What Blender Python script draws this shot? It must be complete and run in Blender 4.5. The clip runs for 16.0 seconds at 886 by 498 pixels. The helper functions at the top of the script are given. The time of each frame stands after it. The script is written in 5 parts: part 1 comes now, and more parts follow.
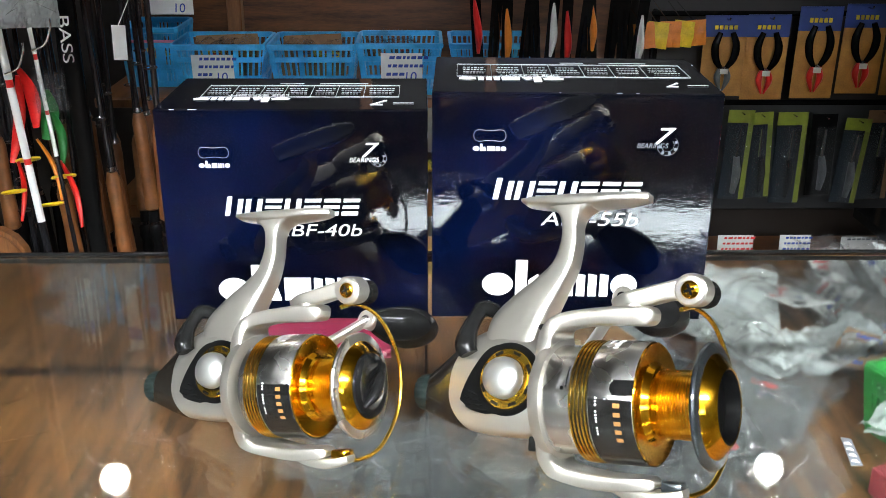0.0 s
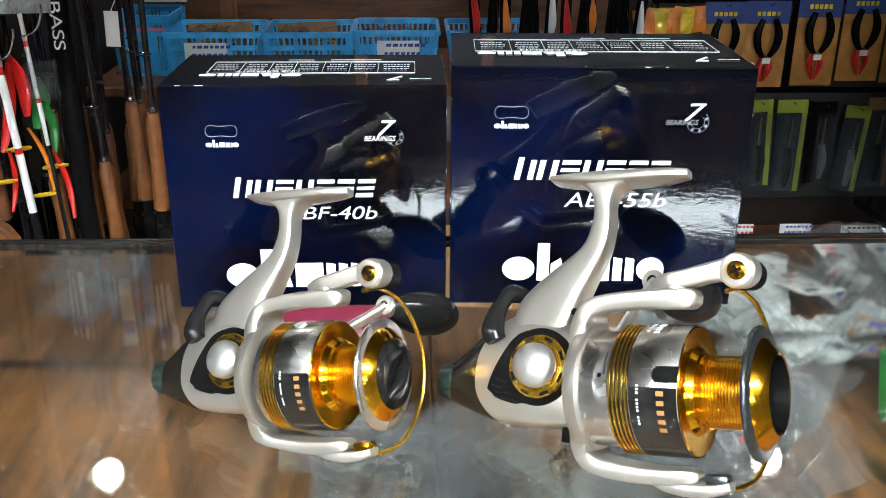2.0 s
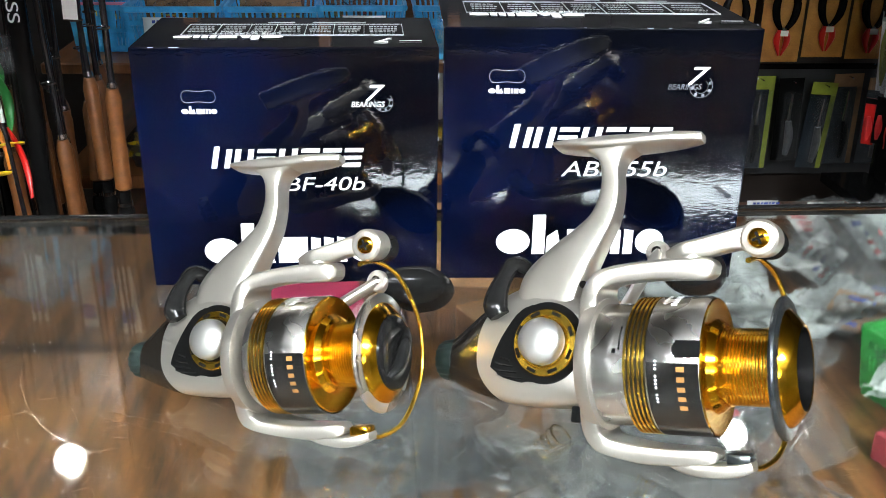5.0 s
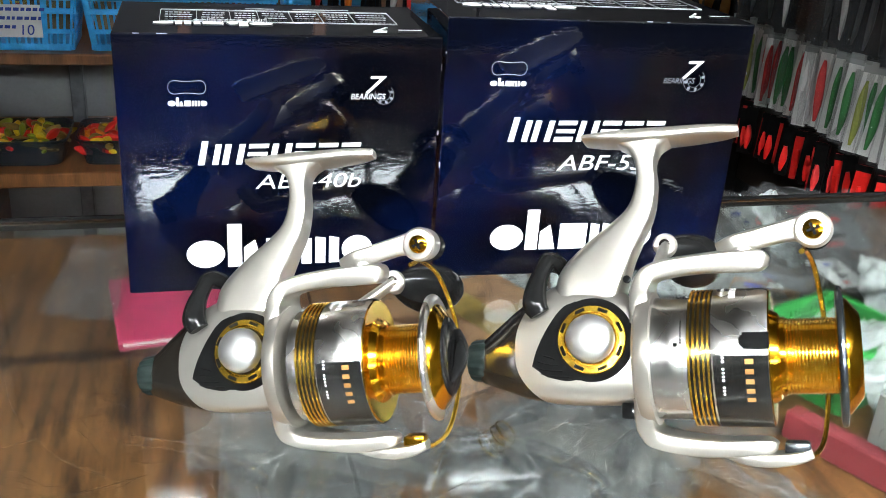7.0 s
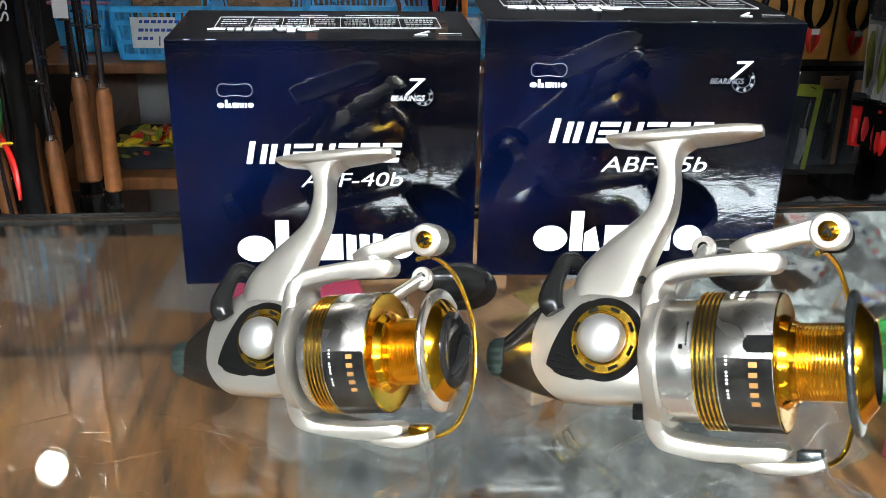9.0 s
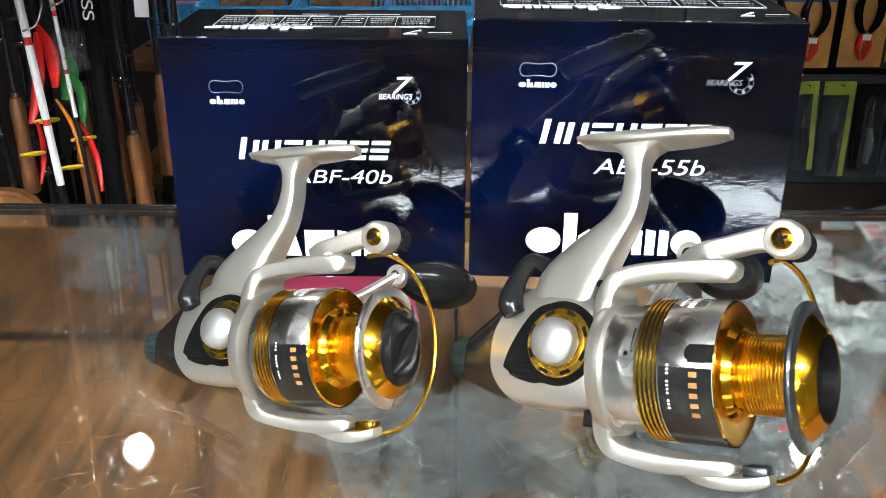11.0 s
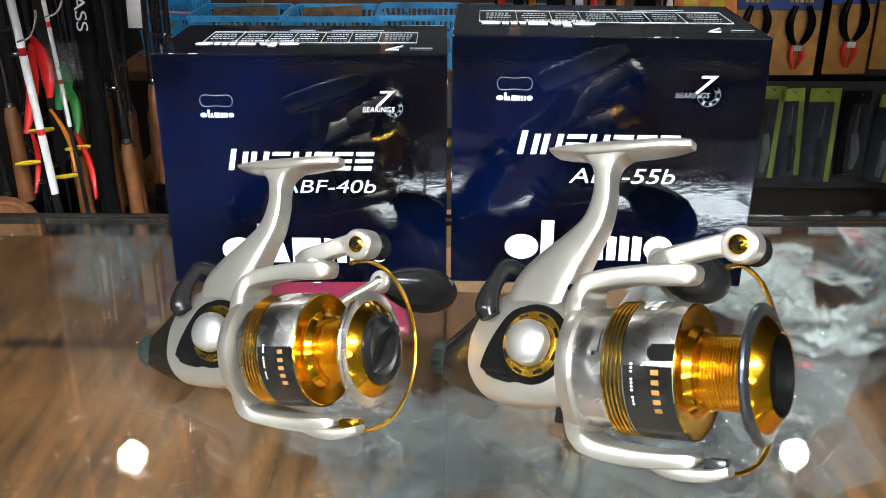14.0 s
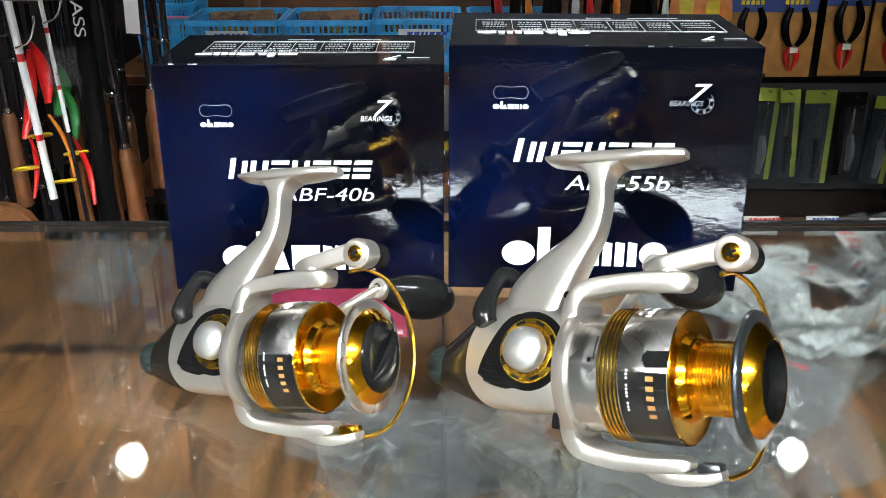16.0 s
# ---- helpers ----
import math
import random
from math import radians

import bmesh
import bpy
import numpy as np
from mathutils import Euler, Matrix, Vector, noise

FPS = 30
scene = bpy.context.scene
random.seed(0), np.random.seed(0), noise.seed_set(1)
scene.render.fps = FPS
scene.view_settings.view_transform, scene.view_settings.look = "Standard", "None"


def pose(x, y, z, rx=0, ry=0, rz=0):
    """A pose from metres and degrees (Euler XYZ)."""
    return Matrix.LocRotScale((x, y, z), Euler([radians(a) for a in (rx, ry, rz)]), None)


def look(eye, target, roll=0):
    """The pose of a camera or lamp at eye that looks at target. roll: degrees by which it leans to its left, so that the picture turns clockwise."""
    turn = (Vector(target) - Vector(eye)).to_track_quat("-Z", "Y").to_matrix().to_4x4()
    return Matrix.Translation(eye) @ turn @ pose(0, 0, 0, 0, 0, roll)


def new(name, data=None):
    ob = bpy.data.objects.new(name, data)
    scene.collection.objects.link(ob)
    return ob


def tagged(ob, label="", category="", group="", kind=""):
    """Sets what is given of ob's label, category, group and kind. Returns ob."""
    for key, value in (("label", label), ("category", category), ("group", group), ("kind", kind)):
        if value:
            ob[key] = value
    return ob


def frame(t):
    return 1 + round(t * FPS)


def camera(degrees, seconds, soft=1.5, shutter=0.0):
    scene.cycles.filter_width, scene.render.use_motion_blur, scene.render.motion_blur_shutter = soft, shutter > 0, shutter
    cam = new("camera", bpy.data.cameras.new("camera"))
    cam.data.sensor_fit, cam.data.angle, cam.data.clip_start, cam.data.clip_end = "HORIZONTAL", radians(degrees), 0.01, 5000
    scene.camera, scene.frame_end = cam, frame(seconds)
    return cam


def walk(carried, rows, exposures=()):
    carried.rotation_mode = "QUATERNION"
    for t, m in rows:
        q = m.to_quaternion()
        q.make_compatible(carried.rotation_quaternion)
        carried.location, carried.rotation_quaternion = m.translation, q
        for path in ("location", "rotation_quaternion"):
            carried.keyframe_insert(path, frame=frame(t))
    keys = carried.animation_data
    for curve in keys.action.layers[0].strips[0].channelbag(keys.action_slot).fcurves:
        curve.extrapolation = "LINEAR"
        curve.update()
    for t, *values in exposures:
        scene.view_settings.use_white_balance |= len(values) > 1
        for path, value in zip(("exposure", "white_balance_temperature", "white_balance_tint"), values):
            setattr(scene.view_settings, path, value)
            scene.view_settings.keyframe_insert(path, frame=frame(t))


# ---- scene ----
cam = camera(50.0, 16.0, soft=0.9)
PATH = [
    (0, look((-0.0036, -0.5276, 1.2594), (0.0064, -0.1105, 1.0907), 0.30)),
    (0.5, look((-0.0106, -0.5224, 1.2537), (0.0033, -0.1050, 1.0862), 0.38)),
    (1, look((-0.0145, -0.5148, 1.2487), (-0.0005, -0.0982, 1.0791), 0.33)),
    (1.5, look((-0.0165, -0.5126, 1.2457), (-0.0031, -0.0963, 1.0753), 0.17)),
    (2, look((-0.0193, -0.5057, 1.2446), (-0.0048, -0.0900, 1.0728), 0.27)),
    (2.5, look((-0.0200, -0.5016, 1.2402), (-0.0065, -0.0853, 1.0699), 0.19)),
    (3, look((-0.0161, -0.5008, 1.2380), (-0.0062, -0.0850, 1.0664), -0.02)),
    (3.5, look((-0.0126, -0.5008, 1.2351), (-0.0048, -0.0850, 1.0631), -0.13)),
    (4, look((-0.0110, -0.5003, 1.2357), (-0.0051, -0.0857, 1.0609), -0.23)),
    (6.5, look((-0.1058, -0.4512, 1.2191), (-0.0043, -0.0520, 1.0380), 3.57)),
    (7, look((-0.1173, -0.4533, 1.2208), (-0.0082, -0.0549, 1.0422), 3.82)),
    (7.5, look((-0.1082, -0.4598, 1.2186), (-0.0064, -0.0580, 1.0435), 3.44)),
    (8, look((-0.0901, -0.4631, 1.2196), (-0.0141, -0.0559, 1.0436), 2.34)),
    (8.5, look((-0.0807, -0.4692, 1.2224), (-0.0206, -0.0600, 1.0450), 1.74)),
    (11, look((-0.0089, -0.4753, 1.2226), (-0.0115, -0.0622, 1.0440), 0.31)),
    (11.5, look((-0.0056, -0.4719, 1.2219), (-0.0080, -0.0591, 1.0426), 0.30)),
    (12, look((-0.0051, -0.4775, 1.2253), (-0.0054, -0.0650, 1.0454), 0.37)),
    (12.5, look((-0.0022, -0.4854, 1.2257), (-0.0028, -0.0717, 1.0485), 0.26)),
    (13, look((-0.0009, -0.4894, 1.2284), (-0.0008, -0.0759, 1.0508), 0.38)),
    (13.5, look((-0.0010, -0.4911, 1.2281), (-0.0015, -0.0771, 1.0517), 0.27)),
    (14, look((-0.0021, -0.4948, 1.2311), (-0.0020, -0.0806, 1.0553), 0.21)),
    (14.5, look((-0.0028, -0.4959, 1.2329), (-0.0025, -0.0817, 1.0570), 0.11)),
    (15, look((-0.0002, -0.4991, 1.2344), (-0.0020, -0.0841, 1.0603), 0.04)),
    (15.5, look((0.0016, -0.4966, 1.2334), (-0.0008, -0.0815, 1.0596), -0.01)),
    (16, look((-0.0020, -0.4991, 1.2363), (-0.0009, -0.0847, 1.0611), 0.00)),
]
walk(cam, PATH, [(0, 0.0), (16, 0.0)])

# ---------------------------------------------------------------- light
world = bpy.data.worlds.new("night")
scene.world = world
world.use_nodes = True
world.node_tree.nodes["Background"].inputs[0].default_value = (0.02, 0.025, 0.03, 1)
world.node_tree.nodes["Background"].inputs[1].default_value = 0.2

BULB, SKY, OVER, TOP = 190.0, 90.0, 960.0, 1.0     # radiance of bulbs, transom daylight and added counter tubes; height of the counter's glass
FLOOR, CEIL = 0.0, 2.75


# ---------------------------------------------------------------- materials
def mat(name, color, rough=0.5, metal=0.0, var=0.12, scale=30.0, bump=0.0, fine=300.0, coat=0.0, aniso=0.0,
        stretch=(1, 1, 1), spec=0.5, alpha=1.0, trans=0.0, island=0.0, tint=None):
    """Principled surface with variation at two scales, relief and uneven gloss."""
    m = bpy.data.materials.new(name)
    m.use_nodes = True
    n, l = m.node_tree.nodes, m.node_tree.links
    p = n["Principled BSDF"]
    tc = n.new("ShaderNodeTexCoord")
    mp = n.new("ShaderNodeMapping")
    mp.inputs["Scale"].default_value = stretch
    l.new(tc.outputs["Object"], mp.inputs[0])
    big, small = n.new("ShaderNodeTexNoise"), n.new("ShaderNodeTexNoise")
    big.inputs["Scale"].default_value, small.inputs["Scale"].default_value = scale, fine
    big.inputs["Detail"].default_value = 5
    for t in (big, small):
        l.new(mp.outputs[0], t.inputs["Vector"])
    add = n.new("ShaderNodeMath")
    add.operation = "MULTIPLY_ADD"
    l.new(small.outputs[0], add.inputs[0])
    add.inputs[1].default_value = 0.4
    l.new(big.outputs[0], add.inputs[2])
    ramp = n.new("ShaderNodeValToRGB")
    ramp.color_ramp.elements[0].position, ramp.color_ramp.elements[1].position = 0.45, 0.95
    lo = [c * (1 - var) for c in color]
    hi = [min(1, c * (1 + var)) for c in (tint or color)]
    ramp.color_ramp.elements[0].color, ramp.color_ramp.elements[1].color = (*lo, 1), (*hi, 1)
    l.new(add.outputs[0], ramp.inputs[0])
    last = ramp.outputs[0]
    if island:
        info = n.new("ShaderNodeObjectInfo")
        hsv = n.new("ShaderNodeHueSaturation")
        mr = n.new("ShaderNodeMapRange")
        mr.inputs["To Min"].default_value, mr.inputs["To Max"].default_value = 1 - island, 1 + island
        l.new(info.outputs["Random"], mr.inputs[0])
        l.new(mr.outputs[0], hsv.inputs["Value"])
        l.new(last, hsv.inputs["Color"])
        last = hsv.outputs[0]
    l.new(last, p.inputs["Base Color"])
    rr = n.new("ShaderNodeMapRange")
    rr.inputs["To Min"].default_value, rr.inputs["To Max"].default_value = max(0.02, rough * 0.8), min(1, rough * 1.2)
    l.new(small.outputs[0], rr.inputs[0])
    l.new(rr.outputs[0], p.inputs["Roughness"])
    p.inputs["Metallic"].default_value = metal
    p.inputs["Specular IOR Level"].default_value = spec
    p.inputs["Coat Weight"].default_value = coat
    p.inputs["Coat Roughness"].default_value = 0.06
    p.inputs["Anisotropic"].default_value = aniso
    p.inputs["Transmission Weight"].default_value = trans
    p.inputs["Alpha"].default_value = alpha
    if bump:
        b = n.new("ShaderNodeBump")
        b.inputs["Strength"].default_value, b.inputs["Distance"].default_value = bump, 0.001
        l.new(add.outputs[0], b.inputs["Height"])
        l.new(b.outputs[0], p.inputs["Normal"])
    return m


def glow(name, color, strength):
    m = bpy.data.materials.new(name)
    m.use_nodes = True
    p = m.node_tree.nodes["Principled BSDF"]
    p.inputs["Base Color"].default_value = (*color, 1)
    p.inputs["Emission Color"].default_value = (*color, 1)
    p.inputs["Emission Strength"].default_value = strength
    return m


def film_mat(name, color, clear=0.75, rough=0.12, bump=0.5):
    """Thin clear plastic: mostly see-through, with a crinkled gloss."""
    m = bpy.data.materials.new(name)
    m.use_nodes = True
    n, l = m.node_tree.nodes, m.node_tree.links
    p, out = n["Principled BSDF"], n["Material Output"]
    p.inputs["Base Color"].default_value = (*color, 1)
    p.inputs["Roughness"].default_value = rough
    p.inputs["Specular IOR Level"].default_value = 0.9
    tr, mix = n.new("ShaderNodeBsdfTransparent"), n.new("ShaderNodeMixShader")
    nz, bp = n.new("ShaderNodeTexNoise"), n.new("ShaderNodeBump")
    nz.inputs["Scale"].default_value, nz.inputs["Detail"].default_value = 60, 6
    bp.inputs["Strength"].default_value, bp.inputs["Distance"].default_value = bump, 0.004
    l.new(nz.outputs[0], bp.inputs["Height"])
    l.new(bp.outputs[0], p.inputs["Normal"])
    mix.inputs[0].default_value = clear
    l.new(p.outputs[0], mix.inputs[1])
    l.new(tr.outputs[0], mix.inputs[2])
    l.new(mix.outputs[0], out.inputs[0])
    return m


def glass_mat():
    """Counter glass, worn by many fine scratches."""
    m = bpy.data.materials.new("counter glass")
    m.use_nodes = True
    n, l = m.node_tree.nodes, m.node_tree.links
    out = n["Material Output"]
    n.remove(n["Principled BSDF"])
    gl = n.new("ShaderNodeBsdfGlass")
    gl.inputs["Color"].default_value = (0.95, 0.98, 0.965, 1)
    gl.inputs["Roughness"].default_value = 0.0
    gl.inputs["IOR"].default_value = 1.52
    tc, mp1, mp2 = n.new("ShaderNodeTexCoord"), n.new("ShaderNodeMapping"), n.new("ShaderNodeMapping")
    mp1.inputs["Scale"].default_value, mp1.inputs["Rotation"].default_value = (900, 14, 1), (0, 0, 0.6)
    mp2.inputs["Scale"].default_value, mp2.inputs["Rotation"].default_value = (14, 900, 1), (0, 0, 0.25)
    n1, n2, n3, add, add2, bp = (n.new("ShaderNodeTexNoise"), n.new("ShaderNodeTexNoise"), n.new("ShaderNodeTexNoise"), n.new("ShaderNodeMath"),
                                 n.new("ShaderNodeMath"), n.new("ShaderNodeBump"))
    for mp, nz in ((mp1, n1), (mp2, n2)):
        l.new(tc.outputs["Object"], mp.inputs[0])
        l.new(mp.outputs[0], nz.inputs["Vector"])
        nz.inputs["Scale"].default_value, nz.inputs["Detail"].default_value = 1.0, 3
    l.new(tc.outputs["Object"], n3.inputs["Vector"])
    n3.inputs["Scale"].default_value = 12
    l.new(n1.outputs[0], add.inputs[0])
    l.new(n2.outputs[0], add.inputs[1])
    bp.inputs["Strength"].default_value, bp.inputs["Distance"].default_value = 0.012, 0.0002
    l.new(add.outputs[0], bp.inputs["Height"])
    l.new(bp.outputs[0], gl.inputs["Normal"])
    # a haze of fine dust lies on the pane
    df, mix2, mr = n.new("ShaderNodeBsdfDiffuse"), n.new("ShaderNodeMixShader"), n.new("ShaderNodeMapRange")
    df.inputs[0].default_value = (0.7, 0.7, 0.68, 1)
    mr.inputs["From Min"].default_value, mr.inputs["From Max"].default_value = 0.35, 0.75
    mr.inputs["To Min"].default_value, mr.inputs["To Max"].default_value = 0.0005, 0.004
    l.new(n3.outputs[0], mr.inputs[0])
    l.new(mr.outputs[0], mix2.inputs[0])
    l.new(gl.outputs[0], mix2.inputs[1])
    l.new(df.outputs[0], mix2.inputs[2])
    l.new(mix2.outputs[0], out.inputs[0])
    return m


def carton_mat():
    """Printed carton under a glossy, slightly rippled film: night blue with darker cloudy patches."""
    m = bpy.data.materials.new("blue printed carton")
    m.use_nodes = True
    n, l = m.node_tree.nodes, m.node_tree.links
    p = n["Principled BSDF"]
    tc, nz, ramp = n.new("ShaderNodeTexCoord"), n.new("ShaderNodeTexNoise"), n.new("ShaderNodeValToRGB")
    nz.inputs["Scale"].default_value, nz.inputs["Detail"].default_value = 11, 3
    l.new(tc.outputs["Object"], nz.inputs["Vector"])
    e = ramp.color_ramp.elements
    e[0].position, e[0].color = 0.47, (0.0004, 0.0006, 0.0015, 1)
    e[1].position, e[1].color = 0.72, (0.0004, 0.0018, 0.0112, 1)
    # the print runs from blue at one side to near black at the other
    sep, mul = n.new("ShaderNodeSeparateXYZ"), n.new("ShaderNodeMath")
    l.new(tc.outputs["Object"], sep.inputs[0])
    mul.operation = "MULTIPLY_ADD"
    mul.inputs[1].default_value = -1.5
    l.new(sep.outputs[0], mul.inputs[0])
    l.new(nz.outputs[0], mul.inputs[2])
    add = n.new("ShaderNodeMath")
    add.inputs[1].default_value = 0.14
    l.new(mul.outputs[0], add.inputs[0])
    l.new(add.outputs[0], ramp.inputs[0])
    l.new(ramp.outputs[0], p.inputs["Base Color"])
    mp, rip, bp = n.new("ShaderNodeMapping"), n.new("ShaderNodeTexNoise"), n.new("ShaderNodeBump")
    mp.inputs["Scale"].default_value = (190, 190, 420)
    l.new(tc.outputs["Object"], mp.inputs[0])
    l.new(mp.outputs[0], rip.inputs["Vector"])
    rip.inputs["Scale"].default_value, rip.inputs["Detail"].default_value = 1.0, 2
    bp.inputs["Strength"].default_value, bp.inputs["Distance"].default_value = 0.5, 0.000050
    l.new(rip.outputs[0], bp.inputs["Height"])
    l.new(bp.outputs[0], p.inputs["Normal"])
    p.inputs["Roughness"].default_value = 0.07
    p.inputs["Specular IOR Level"].default_value = 0.1
    p.inputs["Coat Weight"].default_value = 1.0
    p.inputs["Coat Roughness"].default_value = 0.03
    p.inputs["Coat IOR"].default_value = 1.47
    l.new(bp.outputs[0], p.inputs["Coat Normal"])
    return m


SILVER = mat("satin silver paint", (0.50, 0.47, 0.42), 0.31, 0.93, 0.03, 25, 0.0, 45, coat=0.12)
STEEL = mat("turned steel", (0.66, 0.64, 0.61), 0.27, 1.0, 0.03, 60, 0.0, 60, aniso=0.5)
CHROME = mat("bright chrome", (0.75, 0.75, 0.75), 0.12, 1.0, 0.04, 60)
DARKSTEEL = mat("dark grey steel", (0.075, 0.085, 0.09), 0.24, 0.9, 0.03, 80)
GOLD = mat("gold anodised metal", (0.80, 0.37, 0.012), 0.15, 1.0, 0.06, 90, tint=(0.92, 0.50, 0.03))
GOLDB = mat("bright gold metal", (0.92, 0.56, 0.06), 0.2, 1.0, 0.06, 90)
BLACK = mat("black plastic", (0.005, 0.005, 0.005), 0.15, 0.0, 0.2, 60, spec=0.09)
MATTE = mat("matt black plastic", (0.0022, 0.0022, 0.0022), 0.45, 0.0, 0.2, 60, spec=0.03)
CAPM = mat("polished silver cap", (0.62, 0.61, 0.59), 0.33, 0.95, 0.03, 60)
RUBBER = mat("dark green rubber", (0.005, 0.009, 0.008), 0.5, 0.0, 0.2, 80, spec=0.2)
TAILM = mat("dark bronze lacquer", (0.009, 0.0075, 0.006), 0.18, 0.3, 0.15, 60, coat=0.3)
# gunmetal parts, and the dark reflection put on the spool skirts as colour
GUNMETAL_REFLECT = mat("gunmetal and dark reflection", (0.055, 0.053, 0.05), 0.2, 0.9, 0.1, 60, aniso=0.5)
WHITE = mat("white print", (0.80, 0.80, 0.80), 0.35, 0, 0.05, 60)
SILVERPRINT = mat("silver print", (0.55, 0.56, 0.57), 0.3, 0.4, 0.05, 60)
GREYPRINT = mat("grey line print", (0.10, 0.11, 0.125), 0.35, 0.2, 0.05, 60)
BRONZEPRINT = mat("copper print", (0.34, 0.16, 0.05), 0.3, 0.5, 0.05, 60)
CARTON = carton_mat()
EDGE = mat("worn carton edge", (0.42, 0.45, 0.52), 0.5, 0, 0.5, 900)
WOOD = mat("varnished wood", (0.062, 0.021, 0.0055), 0.36, 0, 0.5, 6, 0.08, 60, stretch=(1, 1, 8), coat=0.2, tint=(0.13, 0.046, 0.012))
WOODH = mat("wood board", (0.15, 0.056, 0.017), 0.42, 0, 0.35, 5, 0.08, 60, stretch=(8, 1, 1), tint=(0.21, 0.085, 0.028))
BENCHM = mat("worn brown bench board", (0.022, 0.0085, 0.0024), 0.34, 0, 0.4, 7, 0.1, 60, stretch=(9, 1, 1), coat=0.3, tint=(0.10, 0.042, 0.012), island=0.35)
CORK = mat("brown cork grip", (0.15, 0.050, 0.011), 0.6, 0, 0.3, 60, 0.2, 300, island=0.3)
WALLM = mat("dark brown panel", (0.012, 0.007, 0.0045), 0.5, 0, 0.35, 5, 0.1, 60)
DIM = mat("dark stocked wall", (0.013, 0.013, 0.014), 0.6, 0, 0.4, 6, 0.1, 40)
PLASTER = mat("grey painted wall", (0.27, 0.28, 0.275), 0.7, 0, 0.15, 4, 0.1, 120)
FLOORM = mat("tiled floor", (0.035, 0.032, 0.03), 0.35, 0, 0.25, 3, 0.05, 80)
CEILM = mat("ceiling board", (0.06, 0.05, 0.04), 0.8, 0, 0.1, 4)
BASKETM = mat("sky blue plastic", (0.03, 0.33, 0.72), 0.32, 0, 0.15, 30, tint=(0.05, 0.42, 0.80))
DARKRED = mat("dark red board", (0.16, 0.02, 0.025), 0.45, 0, 0.2, 20)
PINK = mat("pink plastic", (0.75, 0.22, 0.38), 0.35, 0, 0.1, 30)
PINKCARD = mat("pink card", (0.36, 0.025, 0.075), 0.5, 0, 0.2, 20)
CARDBOARD = mat("cardboard", (0.25, 0.13, 0.058), 0.75, 0, 0.3, 25, 0.1, 300)
BLISTER = mat("orange backing card", (0.36, 0.145, 0.018), 0.5, 0, 0.25, 20, tint=(0.44, 0.20, 0.035))
BLUECARD = mat("blue card", (0.02, 0.045, 0.20), 0.45, 0, 0.2, 20)
PAPER = mat("white paper", (0.74, 0.74, 0.72), 0.7, 0, 0.06, 40, 0.05, 400)
INK = mat("blue ink", (0.03, 0.07, 0.38), 0.6, 0, 0.1, 60)
REDINK = mat("red print", (0.68, 0.03, 0.03), 0.5, 0, 0.15, 60)
RED = mat("red plastic", (0.62, 0.015, 0.012), 0.3, 0, 0.2, 30)
GREEN = mat("green plastic", (0.02, 0.18, 0.035), 0.35, 0, 0.2, 30)
LIME = mat("yellow green card", (0.24, 0.27, 0.02), 0.45, 0, 0.2, 30)
YELLOW = mat("yellow plastic", (0.75, 0.52, 0.02), 0.3, 0, 0.25, 30)
ORANGE = mat("orange plastic", (0.75, 0.22, 0.02), 0.35, 0, 0.2, 30)
GREYP = mat("grey plastic", (0.11, 0.115, 0.12), 0.4, 0, 0.3, 40)
WHITEP = mat("white enamel", (0.78, 0.78, 0.76), 0.3, 0, 0.08, 30)
BROWNP = mat("olive brown plastic", (0.22, 0.14, 0.03), 0.35, 0, 0.3, 40)
ROD = mat("black rod blank", (0.010, 0.010, 0.012), 0.2, 0, 0.2, 30, coat=0.6)
GUIDE = mat("rod guide steel", (0.5, 0.5, 0.5), 0.2, 1.0, 0.05, 30)
FILM = film_mat("clear plastic film", (0.13, 0.133, 0.136), 0.80, 0.07, 0.5)
# pale colour for highlights laid along the bags' folds
CREASE_GLINT = film_mat("pale glint on plastic folds", (0.6, 0.62, 0.62), 0.68, 0.15, 0.0)
FILMC = film_mat("milky plastic film", (0.55, 0.58, 0.57), 0.5, 0.18)
TRAY = film_mat("smoky plastic tray", (0.03, 0.04, 0.05), 0.35, 0.15, 0.05)
GLASS = glass_mat()
SCRATCHM = mat("bright glass scratch", (0.8, 0.8, 0.8), 0.16, 1.0, 0.05)
BULBM = glow("lit bulb", (1.0, 0.98, 0.93), BULB)
OVERM = glow("added key light tube", (0.90, 0.955, 0.975), OVER)
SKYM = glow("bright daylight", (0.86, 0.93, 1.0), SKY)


# ---------------------------------------------------------------- mesh tools
def part(name, bm, material, parent=None, label="", smooth=True):
    """Links a bmesh as one mesh object, under parent."""
    bmesh.ops.recalc_face_normals(bm, faces=bm.faces)
    me = bpy.data.meshes.new(name)
    bm.to_mesh(me)
    bm.free()
    me.materials.append(material)
    if smooth:
        for f in me.polygons:
            f.use_smooth = True
        me.set_sharp_from_angle(angle=radians(38))
    ob = new(name, me)
    if parent:
        ob.parent = parent
    if label:
        tagged(ob, label)
    return ob


def thing(name, m, label, category, group="", kind=""):
    e = new(name)
    e.empty_display_size = 0.02
    e.matrix_world = m
    return tagged(e, label, category, group, kind)


